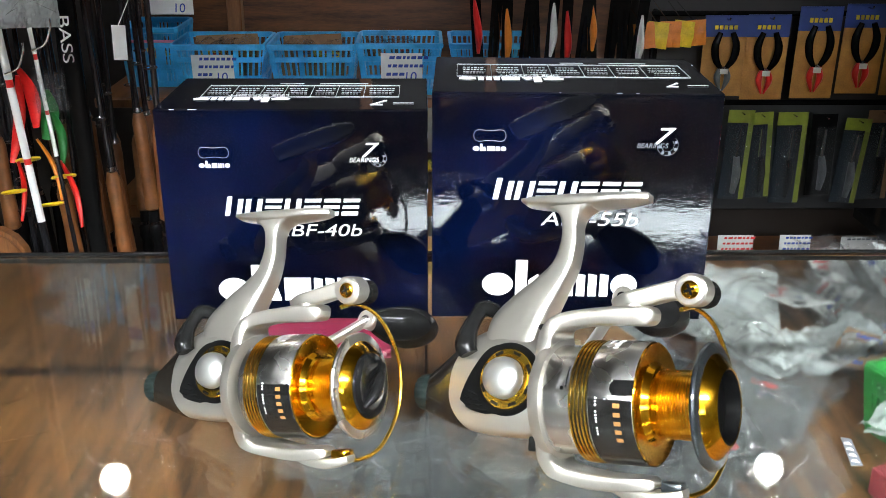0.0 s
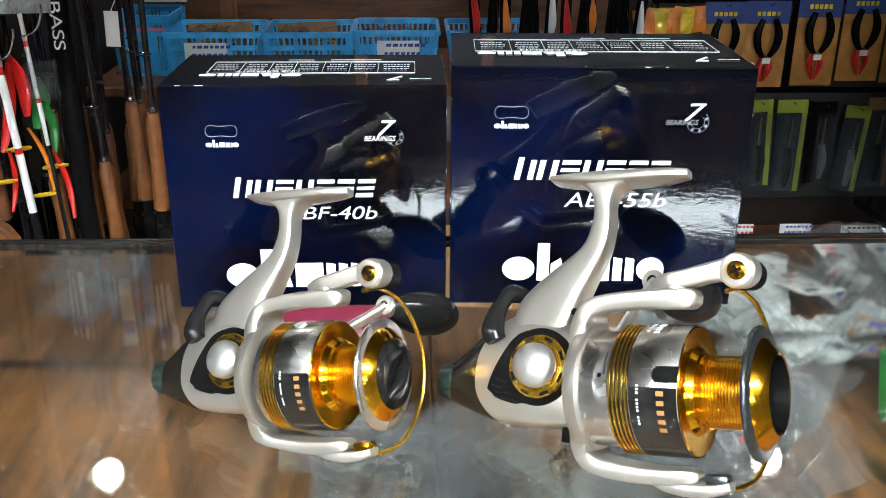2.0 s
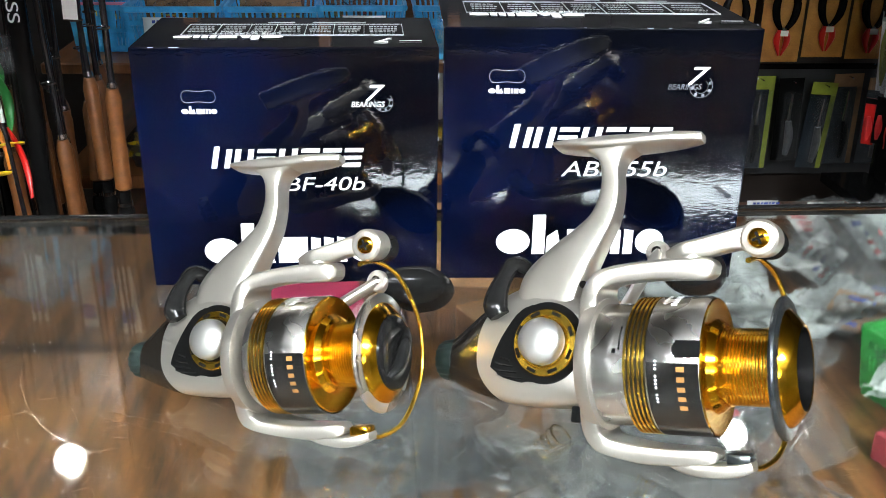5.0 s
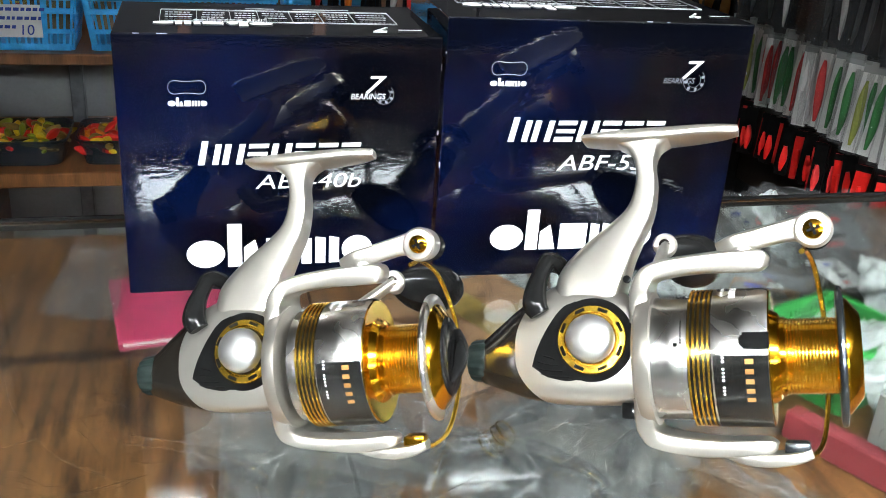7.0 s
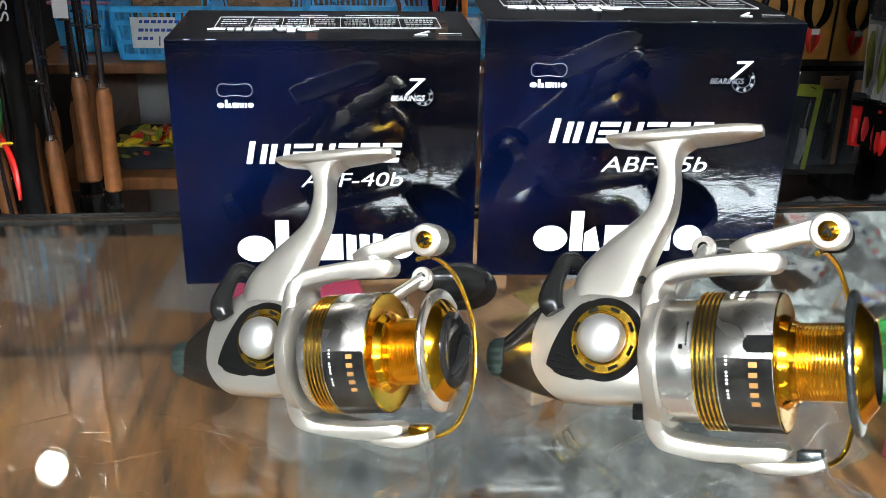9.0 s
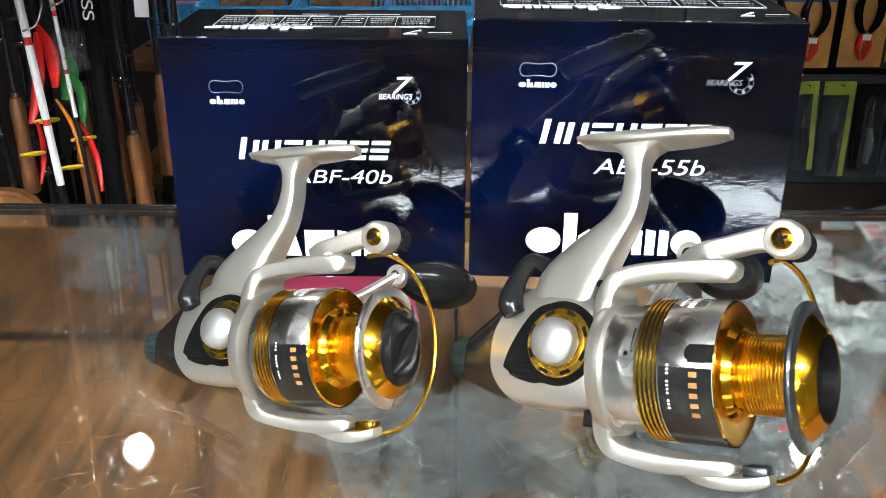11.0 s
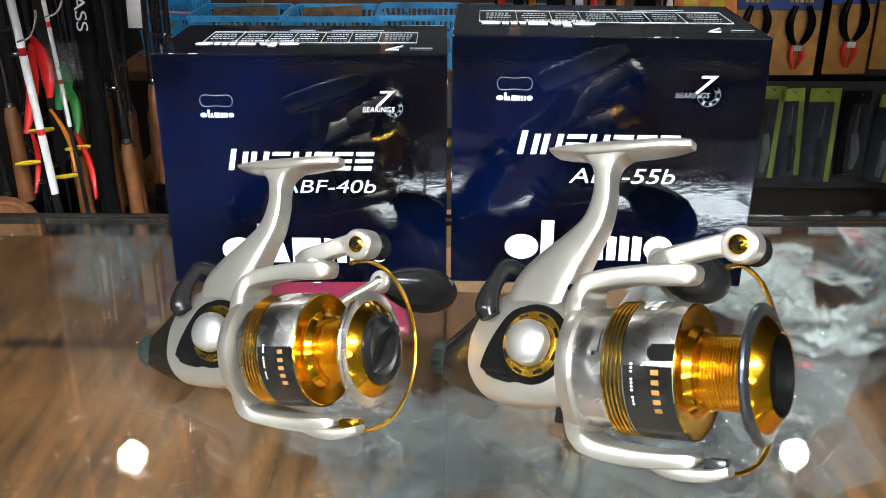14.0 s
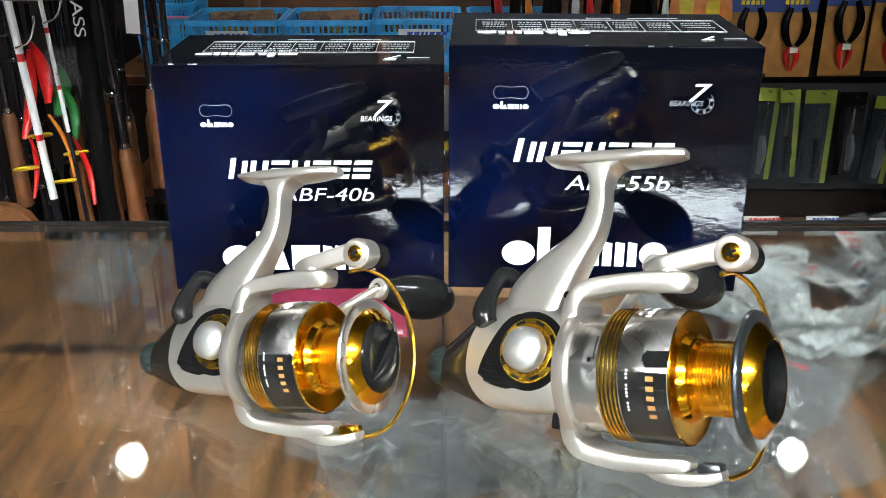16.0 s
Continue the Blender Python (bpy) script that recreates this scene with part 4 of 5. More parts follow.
def crumpled(w, d, amp, seed, n=16, curl=0.0):
    """A creased sheet."""
    bm = bmesh.new()
    off = Vector((seed * 3.1, seed * 1.7, seed * 0.9))
    g = [[bm.verts.new((w * (i / n - 0.5), d * (j / n - 0.5), amp * (noise.noise(Vector((i * 3.1 / n, j * 3.1 / n, 0)) + off) + 0.6 * abs(noise.noise(Vector((i * 8.0 / n, j * 8.0 / n, 2)) + off))) + curl * ((i / n - 0.5) ** 2 + (j / n - 0.5) ** 2) * 4 * amp)) for j in range(n + 1)] for i in range(n + 1)]
    for i in range(n):
        for j in range(n):
            bm.faces.new((g[i][j], g[i + 1][j], g[i + 1][j + 1], g[i][j + 1]))
    return bm


def clear_bag(x, y, z, w, d, seed, rx=0, rz=0, content=None, amp=0.012, film=None, label="crumpled clear plastic bag in the case", ry=0):
    t = thing("plastic_bag", pose(x, y, z, rx, ry, rz), label, "plastic bag", "plastic bags")
    b1 = crumpled(w, d, amp, seed, 18)
    part("film", b1, film or FILM, t, smooth=False)
    b2 = crumpled(w * 0.96, d * 0.96, amp * 0.5, seed + 7, 12)
    b2.transform(Matrix.Translation((0, 0, -amp * 0.5)))
    part("film", b2, film or FILM, t, smooth=False)
    q = random.Random(seed * 5 + 3)
    # glints along the folds, drawn as thin pale lines
    b3 = bmesh.new()
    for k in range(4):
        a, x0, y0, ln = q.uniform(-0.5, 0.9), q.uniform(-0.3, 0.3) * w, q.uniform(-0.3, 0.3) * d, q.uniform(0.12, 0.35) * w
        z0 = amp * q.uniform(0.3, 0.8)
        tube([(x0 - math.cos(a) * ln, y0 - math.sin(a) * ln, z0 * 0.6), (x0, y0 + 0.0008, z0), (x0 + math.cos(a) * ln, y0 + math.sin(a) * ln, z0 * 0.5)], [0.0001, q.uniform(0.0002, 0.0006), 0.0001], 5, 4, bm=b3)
    part("fold_glint", b3, CREASE_GLINT, t)
    if content:
        part("insert", prism([(-w * 0.3, -d * 0.32), (w * 0.3, -d * 0.32), (w * 0.3, d * 0.3), (-w * 0.3, d * 0.3)], Matrix.Translation((0, 0, -amp * 0.75)), 0.0008), content, t, smooth=False)
        q = random.Random(seed * 7 + 1)
        for k in range(4):
            x0, y0 = q.uniform(-0.27, 0.0) * w, (-0.26 + 0.14 * k) * d
            bars([(x0, x0 + q.uniform(0.08, 0.27) * w, y0, y0 + 0.07 * d)], Matrix.Translation((0, 0, -amp * 0.75 + 0.001)), q.choice((REDINK, INK, BLACK, BLUECARD, REDINK)), t, "print_bar")
    return t


ZS = TOP - 0.203
basket(-0.600, 1.66, ZS, 0.125, 0.16, 0.125, BASKETM, "sky blue plastic basket with a pink rim on the shelf")
part("pink_band", cuboid(-0.668, -0.532, 1.570, 1.575, ZS + 0.1, ZS + 0.106, 0.002), PINK, None)
tagged(bpy.data.objects["pink_band"], "pink plastic band laid round the basket rim", "plastic band")
basket(-0.4345, 1.585, ZS, 0.195, 0.17, 0.103, BASKETM, "sky blue plastic basket with a price note")
basket(-0.235, 1.585, ZS, 0.185, 0.17, 0.103, BASKETM, "sky blue plastic basket of packets on the shelf")
basket(-0.050, 1.585, ZS, 0.180, 0.17, 0.106, BASKETM, "sky blue plastic basket with a price note")
basket(0.150, 1.60, ZS, 0.180, 0.17, 0.103, BASKETM, "sky blue plastic basket on the shelf")
note(pose(-0.444, 1.491, ZS + 0.028, 4, 0, 0), 0.088, 0.062, "hand-written price note on white paper", 3, INK, "10", 1)
note(pose(-0.045, 1.490, ZS + 0.028, 4, 0, 0), 0.088, 0.066, "hand-written price note on white paper", 3, INK, "10", 2)
note(pose(-0.535, 1.555, TOP - 0.04, 0, 0, 0), 0.092, 0.06, "hand-written price note hung over the basket", 2, INK, "10", 3)
for cx, cw, k in ((-0.4345, 0.16, 1), (-0.245, 0.15, 2)):
    o = tagged(part("cardboard_sheet", prism([(-cw / 2, 0), (cw / 2, 0), (cw / 2 - 0.012, 0.095), (-cw / 2 + 0.012, 0.09)], pose(cx, 1.60, ZS + 0.02, 80, 0, 0), 0.002), CARDBOARD, smooth=False), "brown cardboard sheet standing in a basket", "cardboard")
for i, (x, w, c) in enumerate(((-0.46, 0.09, YELLOW), (-0.405, 0.08, BROWNP), (-0.21, 0.1, YELLOW), (-0.26, 0.07, CARDBOARD), (-0.03, 0.1, GREYP), (-0.08, 0.07, BROWNP), (-0.60, 0.08, YELLOW))):
    clear_bag(x, 1.57 + 0.01 * (i % 3) + (0.07 if i == 6 else 0), ZS + 0.085, w, 0.09, i + 20, 25, 10 * i, c, 0.02, label="clear plastic packet of tackle in a basket")


def tackle_tray(x, y, z, w, d, h, label, colours, seed, count):
    """A plastic tray heaped with small bright lures."""
    t = thing("tackle_tray", Matrix.Translation((x, y, z)), label, "tray")
    bm = bmesh.new()
    rings = []
    for f, zz in ((0.86, 0), (1, h), (1.04, h), (1.04, h - 0.004), (0.98, h - 0.004), (0.84, 0.004)):
        rings.append([Vector((a * f, b * f, zz)) for a, b in superring(24, w / 2, d / 2, 6)])
    part("tray", loft(rings), TRAY, t)
    rs = random.Random(seed)
    proto = {}
    for i in range(count):
        c = rs.choice(colours)
        if c not in proto:
            rr = []
            for k in range(7):
                f = k / 6
                r = 0.009 * math.sin(math.pi * (0.1 + 0.85 * f)) + 0.001
                rr.append([Vector(((f - 0.5) * 0.042, r * math.cos(a), r * 0.7 * math.sin(a))) for a in [2 * math.pi * q / 8 for q in range(8)]])
            ob = part("lure", loft(rr), c, t)
            proto[c] = ob.data
        else:
            ob = new("lure", proto[c])
            ob.parent = t
        px, py = rs.uniform(-0.44, 0.44) * w, rs.uniform(-0.44, 0.44) * d
        pz = h * 0.5 + (h * 0.9) * (1 - (2 * px / w) ** 2) * (1 - (2 * py / d) ** 2) * rs.uniform(0.3, 1.0)
        ob.matrix_local = pose(px, py, pz, rs.uniform(0, 360), rs.uniform(-30, 30), rs.uniform(0, 360))
    return t


Z2 = TOP - 0.4435
tackle_tray(-0.475, 1.60, Z2, 0.185, 0.17, 0.055, "smoky plastic tray heaped with yellow lures", [YELLOW, YELLOW, BROWNP, LIME, RED], 5, 70)
tackle_tray(-0.275, 1.60, Z2, 0.18, 0.17, 0.055, "clear plastic tray heaped with red floats", [RED, RED, YELLOW, BROWNP, ORANGE], 6, 70)
tackle_tray(-0.06, 1.62, Z2, 0.18, 0.17, 0.055, "smoky plastic tray of yellow lures", [YELLOW, BROWNP, LIME], 7, 40)


# ---------------------------------------------------------------- rods leaning beside the shelf
def fishing_rod(x, y, tiltx, tilty, grip_z, grip_len, grip_mat, label, seed, r=0.006, tip=ROD):
    t = thing("fishing_rod", pose(x, y, 0.02, tiltx, tilty, 0), label, "fishing rod", "fishing rods")
    rs = random.Random(seed)
    g0 = TOP + grip_z - grip_len / 2
    part("blank", tube([(0, 0, 0.0), (0, 0, g0 + 0.1), (0, 0, 1.75)], [r, r * 0.95, r * 0.4], 10, 2), tip, t)
    part("butt_cap", lathe(mm([(0, 8), (0, 14), (30, 15), (36, 12)]), 14, Matrix.Rotation(radians(-90), 4, "Y")), BLACK, t)
    up = Matrix.Translation((0, 0, g0)) @ Matrix.Rotation(radians(-90), 4, "Y")
    L = grip_len * 1000
    part("grip", lathe(mm([(0, 9), (4, 14), (L * 0.2, 13.5), (L * 0.55, 12), (L * 0.9, 13), (L, 9)]), 16, up), grip_mat, t, "shaped rod grip")
    part("reel_seat", lathe(mm([(-95, 9), (-93, 11.5), (-60, 11), (-55, 14), (-35, 14), (-30, 11), (-2, 10)]), 14, up), BLACK, t)
    part("seat_ring", lathe(mm([(-28, 12.2), (-22, 12.2)]), 14, up), GUIDE, t)
    part("hood_ring", lathe(mm([(L + 2, 8.5), (L + 10, 7.5)]), 14, up), GUIDE, t)
    for k in range(2):
        z = g0 + grip_len + 0.10 + 0.22 * k
        c = [(math.cos(a) * 0.011, -0.017 + math.sin(a) * 0.011, z) for a in [2 * math.pi * q / 10 for q in range(11)]]
        part("line_guide", tube(c, 0.0014, 5, smoothly=False), GUIDE, t)
    return t


rs = random.Random(11)
k = 0
for gx in range(7):
    for gy in range(4):
        x, y = -0.735 + gx * 0.044 + rs.uniform(-0.012, 0.012), 1.08 + gy * 0.07 + rs.uniform(-0.02, 0.02)
        x *= (y + 0.52) / (1.10 + 0.52)
        brown = gx >= 3 or k % 6 == 0
        gz = -0.33 + rs.uniform(-0.05, 0.05) if gx < 6 else -0.24 + rs.uniform(-0.05, 0.05)
        if not brown:
            gz -= 0.14
        fishing_rod(x, y, rs.uniform(-3, 2), rs.uniform(-3.0, 1.0), gz, rs.uniform(0.14, 0.19), CORK if brown else BLACK,
                    "black fishing rod with a brown grip" if brown else "black fishing rod with a black grip", k)
        k += 1


def segmented_rod(x0, z0, x1, z1, y, r, label):
    """A white quiver tip banded in red."""
    t = thing("white_rod", Matrix.Translation((0, y, TOP)), label, "fishing rod", "white rod tips")
    a, b = Vector((x0, 0, z0)), Vector((x1, 0, z1))
    cuts = [0, 0.52, 0.545, 0.78, 0.80, 1.0]
    for i in range(5):
        part("white_section" if i % 2 == 0 else "red_whipping", tube([a.lerp(b, cuts[i]), a.lerp(b, cuts[i + 1])], r if i % 2 == 0 else r * 0.9, 10, smoothly=False), WHITEP if i % 2 == 0 else RED, t)
    part("lower_blank", tube([b, b + (b - a).normalized() * 0.63], [r, r * 1.4], 10, smoothly=False), ROD, t)
    part("line_guide", tube([(x0 + (x1 - x0) * 0.5 + p, -0.01, z0 + (z1 - z0) * 0.5 + q) for p, q in ((0, 0), (0.022, 0.01), (0.034, 0.034), (0.036, 0.05))], 0.0016, 6), GUIDE, t)


segmented_rod(-0.681, 0.20, -0.649, -0.305, 1.00, 0.0066, "white banded fishing rod tip standing among rods")
segmented_rod(-0.627, 0.16, -0.607, -0.19, 1.00, 0.0035, "thin white banded rod tip among rods")


def blade(m, w, h, material, label, name, bend=0.02):
    """A soft leaf of plastic, thick in the middle and bent."""
    rings = []
    for i in range(9):
        f = i / 8
        ww = w / 2 * math.sin(math.pi * (0.12 + 0.8 * f)) ** 0.8
        rings.append([Vector((a, bend * math.sin(math.pi * f) + b, (f - 0.5) * h)) for a, b in superring(10, ww, 0.004, 2)])
    ob = part(name, loft(rings), material)
    ob.matrix_world = m
    return tagged(ob, label, "rod sleeve", "rod sleeves")


for i, (x, y, z, w, h, c, ry) in enumerate(((-0.676, 1.025, -0.135, 0.020, 0.15, RED, 12), (-0.652, 1.03, -0.10, 0.024, 0.10, RED, -8), (-0.630, 1.04, -0.13, 0.030, 0.085, GREEN, 8), (-0.609, 1.02, -0.165, 0.016, 0.09, GREEN, -4),
                                            (-0.596, 1.01, -0.26, 0.011, 0.12, RED, -10), (-0.69, 1.03, -0.26, 0.010, 0.11, RED, 5), (-0.63, 1.02, -0.22, 0.008, 0.11, ORANGE, -14))):
    blade(pose(x, y, TOP + z, 0, ry, 0), w, h, c, "soft coloured plastic rod sleeve among the rods", "rod_sleeve")
for i, (x, z) in enumerate(((-0.668, -0.205), (-0.612, -0.235), (-0.70, -0.262), (-0.64, -0.285))):
    o = part("cable_tie", tube([(x + 0.02 * math.cos(a), 1.03 + 0.012 * math.sin(a), TOP + z + 0.006 * math.cos(a + 1)) for a in [2 * math.pi * q / 12 for q in range(13)]], 0.0022, 6, smoothly=False), YELLOW)
    tagged(o, "yellow rubber band round the rods", "rubber band", "rubber bands")

sleeve = thing("rod_bag", pose(-0.578, 1.05, TOP + 0.0, 0, 0, 0), "black cloth rod bag with white lettering", "rod bag")
rings = [[Vector((a + 0.004 * math.sin(zz * 30), b, zz)) for a, b in superring(16, 0.017, 0.014, 2.4)] for zz in [-0.9 + 0.1 * i for i in range(14)]]
part("bag", loft(rings), BLACK, sleeve)
lettering("BASS", 0.026, Matrix.Translation((-0.008, -0.0155, 0.035)) @ Matrix.Rotation(radians(90), 4, "X") @ Matrix.Rotation(radians(-90), 4, "Z"), WHITE, sleeve, spacing=0.95, width=0.075)
tagcard = thing("swing_tag", pose(-0.488, 1.02, TOP - 0.035, 0, 2, 0), "plain grey white swing tag on a rod", "tag")
part("card", cuboid(-0.011, 0.011, -0.0006, 0.0006, 0, 0.055), PAPER, tagcard, smooth=False)
part("string", tube([(0, 0, 0.055), (0.003, 0.06, 0.09)], 0.0008, 5, smoothly=False), WHITEP, tagcard)
for x, y, z in ((-0.645, 0.99, 0.065), (-0.60, 1.0, 0.065)):
    clear_bag(x, y, TOP + z, 0.06, 0.09, int(-x * 100), 85, 5, PAPER, 0.012, FILMC, "white plastic packet hung among the rods")
clear_bag(-0.60, 1.0, TOP - 0.085, 0.05, 0.06, 77, 80, 30, None, 0.02, FILM, "crumpled clear wrapper hung on a rod")

# wooden chair back behind the counter
chair = thing("wooden_chair", Matrix.Translation((-0.905, 0.90, 0)), "orange brown wooden chair behind the counter", "chair")
poly = [(-0.27, 0), (0.27, 0), (0.27, 0.07)] + [(0.215 + 0.055 * math.cos(a), 0.07 + 0.055 * math.sin(a)) for a in [radians(d) for d in (20, 45, 70, 90)]] + [(-0.215 + 0.055 * math.cos(a), 0.07 + 0.055 * math.sin(a)) for a in [radians(d) for d in (90, 110, 135, 160)]] + [(-0.27, 0.07)]
part("backrest", prism(poly, pose(0, 0.012, 0.597, 90, 0, 0), 0.024, 0.006), WOODH, chair)
part("seat", cuboid(-0.22, 0.22, -0.02, 0.38, 0.42, 0.45, 0.008), WOODH, chair)
for sx in (-0.2, 0.2):
    part("back_post", cuboid(sx - 0.018, sx + 0.018, -0.018, 0.012, 0.0, 0.64, 0.004), WOODH, chair)
    part("leg", cuboid(sx - 0.018, sx + 0.018, 0.33, 0.36, 0.0, 0.4195, 0.004), WOODH, chair)


# blue and white packets hung high on the wall beside the bulb
for i, (x, z, c) in enumerate(((-0.90, 0.86, PAPER), (-0.84, 0.80, BASKETM), (-0.78, 0.88, PAPER), (-0.73, 0.82, BASKETM), (-0.68, 0.90, PAPER))):
    o = thing("tackle_packet", pose(x, 1.80, TOP + z, 0, (-3, 4, 0, -5, 2)[i], 0), "blue and white tackle packet hung high on the wall", "packet", "wall packets")
    part("pouch", crumpled(0.05, 0.20, 0.008, 120 + i, 8), c, o).matrix_local = pose(0, 0, 0, 86, 0, 0)
    part("print_bar", cuboid(-0.018, 0.018, -0.013, -0.012, 0.02, 0.06), INK, o, smooth=False)
    part("hang_hook", tube([(0, 0.0, 0.095), (0, 0.12, 0.10)], 0.0015, 5, smoothly=False), GUIDE, o)


# ---------------------------------------------------------------- tool wall
peg = thing("peg_panel", Matrix(), "dark grey display panel with hooks and a ledge", "panel")
board("panel", 0.52, 1.45, 1.70, 1.72, -0.95, 0.45, WALLM, peg)
board("lower_panel", 0.52, 1.45, 1.680, 1.6985, -0.53, -0.26, DIM, peg)
board("ledge", 0.52, 1.45, 1.56, 1.6795, -0.635, -0.60, WOOD, peg)
board("rail", 0.52, 1.45, 1.655, 1.667, -0.262, -0.25, BLACK, peg)
board("rail", 0.52, 1.45, 1.655, 1.667, -0.056, -0.045, BLACK, peg)
for ex in (0.53, 1.43):
    board("bracket", ex, ex + 0.012, 1.6675, 1.6995, -0.262, -0.045, BLACK, peg)
    board("foot", ex, ex + 0.03, 1.66, 1.6995, -1.0, -0.6355, WOOD, peg)


def plier_pack(x, z, seed, red=True, w=0.088, h=0.178):
    t = thing("plier_pack", pose(x, 1.648, TOP + z, 0, 0, 0), "pliers with black handles on an orange card with a blue top", "tool pack", "plier packs")
    part("card", cuboid(-w / 2, w / 2, 0, 0.0015, 0, h * 0.74, 0.0005, 1), BLISTER, t, smooth=False)
    part("header", cuboid(-w / 2, w / 2, 0, 0.0015, h * 0.7402, h), BLUECARD, t, "dark blue card header", smooth=False)
    part("hang_hook", tube([(0, 0.007, h - 0.008), (0, -0.02, h - 0.008), (0, -0.024, h - 0.002)], 0.0018, 6, 3), GUIDE, t)
    F = Matrix.Translation((0, -0.0006, 0)) @ Matrix.Rotation(radians(90), 4, "X")
    for i in range(5):
        bars([(-0.026 + i * 0.011, -0.018 + i * 0.011, h * 0.83, h * 0.88)], F, YELLOW, t, "brand_bar")
    for sx in (-1, 1):
        part("handle", tube([(sx * 0.006, -0.010, h * 0.36), (sx * 0.020, -0.012, h * 0.48), (sx * 0.024, -0.012, h * 0.64), (sx * 0.014, -0.010, h * 0.80)], [0.005, 0.0085, 0.009, 0.006], 10, 4), BLACK, t, "black handle")
        part("jaw", tube([(sx * 0.006, -0.010, h * 0.36), (sx * 0.012, -0.010, h * 0.24), (sx * 0.003, -0.009, h * 0.08)], [0.006, 0.0075, 0.002], 10, 4), RED if red else GREYP, t)
    part("pivot", disc((0, -10, h * 360), Matrix.Rotation(radians(90), 4, "Z"), [(-7, 6), (5, 6), (6, 4)], 16), GUIDE, t)
    part("sticker", cuboid(-0.009, 0.009, -0.0205, -0.0195, h * 0.3, h * 0.36), PAPER, t, smooth=False)
    return t


for i, (x, z, h) in enumerate(((0.690, -0.238, 0.185), (0.788, -0.246, 0.195), (0.905, -0.243, 0.21), (1.010, -0.232, 0.205), (1.115, -0.236, 0.2))):
    plier_pack(x, z, i, i != 0, 0.098, h)


def tool_pack(x, z, w, h, card, tool, seed, y=1.644, label="grey tool in a clear blister on a yellow green card"):
    t = thing("blister_pack", pose(x, y, TOP + z, 0, random.Random(seed).uniform(-4, 4), 0), label, "tool pack", "blister packs")
    part("card", cuboid(-w / 2, w / 2, 0, 0.0015, 0, h, 0.0005, 1), BLACK if card is None else TRAY, t, smooth=False)
    if card:
        part("header", cuboid(-w / 2, w / 2, -0.0007, -0.0002, h * 0.86, h), card, t, smooth=False)
        part("side_strip", cuboid(w / 2 - 0.012, w / 2, -0.0007, -0.0002, 0.0, h * 0.8598), card, t, smooth=False)
    part("tool_handle", tube([(0, -0.009, h * 0.08), (0.003, -0.011, h * 0.3), (-0.002, -0.011, h * 0.5)], [0.006, 0.010, 0.007], 10, 4), tool, t)
    part("tool_shaft", tube([(-0.002, -0.010, h * 0.5), (0.001, -0.009, h * 0.82)], [0.005, 0.003], 8, smoothly=False), GUIDE, t)
    b = crumpled(w * 0.8, h * 0.85, 0.006, seed, 8)
    b.transform(Matrix.Translation((0, -0.021, h * 0.45)) @ Matrix.Rotation(radians(90), 4, "X"))
    part("blister", b, FILM, t)
    part("hang_hook", tube([(0, 0.010, h - 0.006), (0, -0.02, h - 0.006)], 0.0018, 6, smoothly=False), GUIDE, t)
    return t


for i, (x, z, w, h, c, tl) in enumerate(((0.625, -0.47, 0.05, 0.19, ORANGE, BLACK), (0.68, -0.45, 0.05, 0.18, None, RED), (0.745, -0.49, 0.062, 0.22, LIME, GREYP), (0.81, -0.485, 0.055, 0.21, LIME, BLACK), (0.875, -0.50, 0.072, 0.225, LIME, BLACK),
                                         (0.955, -0.48, 0.06, 0.2, None, GREYP), (1.02, -0.5, 0.062, 0.21, LIME, GREYP), (1.09, -0.49, 0.07, 0.22, CARDBOARD, BLACK), (1.17, -0.49, 0.07, 0.21, CARDBOARD, GREYP))):
    tool_pack(x, z, w, h, c, tl, 40 + i)
note(pose(0.742, 1.555, TOP - 0.602, -6, 0, 0), 0.085, 0.05, "white price tag with red writing on the ledge", 3, REDINK, None, 8)
note(pose(0.885, 1.555, TOP - 0.602, -6, 0, 0), 0.075, 0.05, "white price tag with blue writing on the ledge", 3, INK, None, 9)
note(pose(1.04, 1.555, TOP - 0.602, -6, 0, 0), 0.09, 0.045, "plain white price tag on the ledge", 1, GREYPRINT, None, 10)
for i, c in enumerate((WHITEP, PINK, WHITEP, YELLOW, ORANGE, WHITEP)):
    o = tagged(part("colour_tag", cuboid(0.72 + i * 0.037, 0.755 + i * 0.037, 1.60, 1.601, TOP + 0.0, TOP + 0.06), c, smooth=False), "small bright plastic tag over the tool packs", "tag", "colour tags")
    part("tag_hook", tube([(0.7375 + i * 0.037, 1.601, TOP + 0.05), (0.7375 + i * 0.037, 1.70, TOP + 0.055)], 0.0012, 5, smoothly=False), GUIDE, o)

# rods and packets over the larger carton
for i in range(12):
    x = 0.115 + i * 0.03
    c = (RED, BLACK, ORANGE, BLACK, BLACK, WHITEP)[i % 6]
    t = thing("lure_pack", pose(x, 1.44 + 0.015 * (i % 3), TOP - 0.12 - 0.012 * (i % 4), 0, (-4, 3, 0, 5)[i % 4], 0), "dark hanging lure pack with bright parts", "lure pack", "lure packs")
    part("card", cuboid(-0.011, 0.011, 0, 0.0015, 0, 0.26), BLACK, t, smooth=False)
    part("lure", tube([(0, -0.008, 0.02), (0.003, -0.01, 0.06), (0, -0.008, 0.10), (-0.002, -0.006, 0.13)], [0.003, 0.008, 0.006, 0.002], 8, 4), c, t)
    part("hang_hook", tube([(0, 0.001, 0.255), (0, 0.46 - 0.015 * (i % 3), 0.255)], 0.0015, 5, smoothly=False), GUIDE, t)
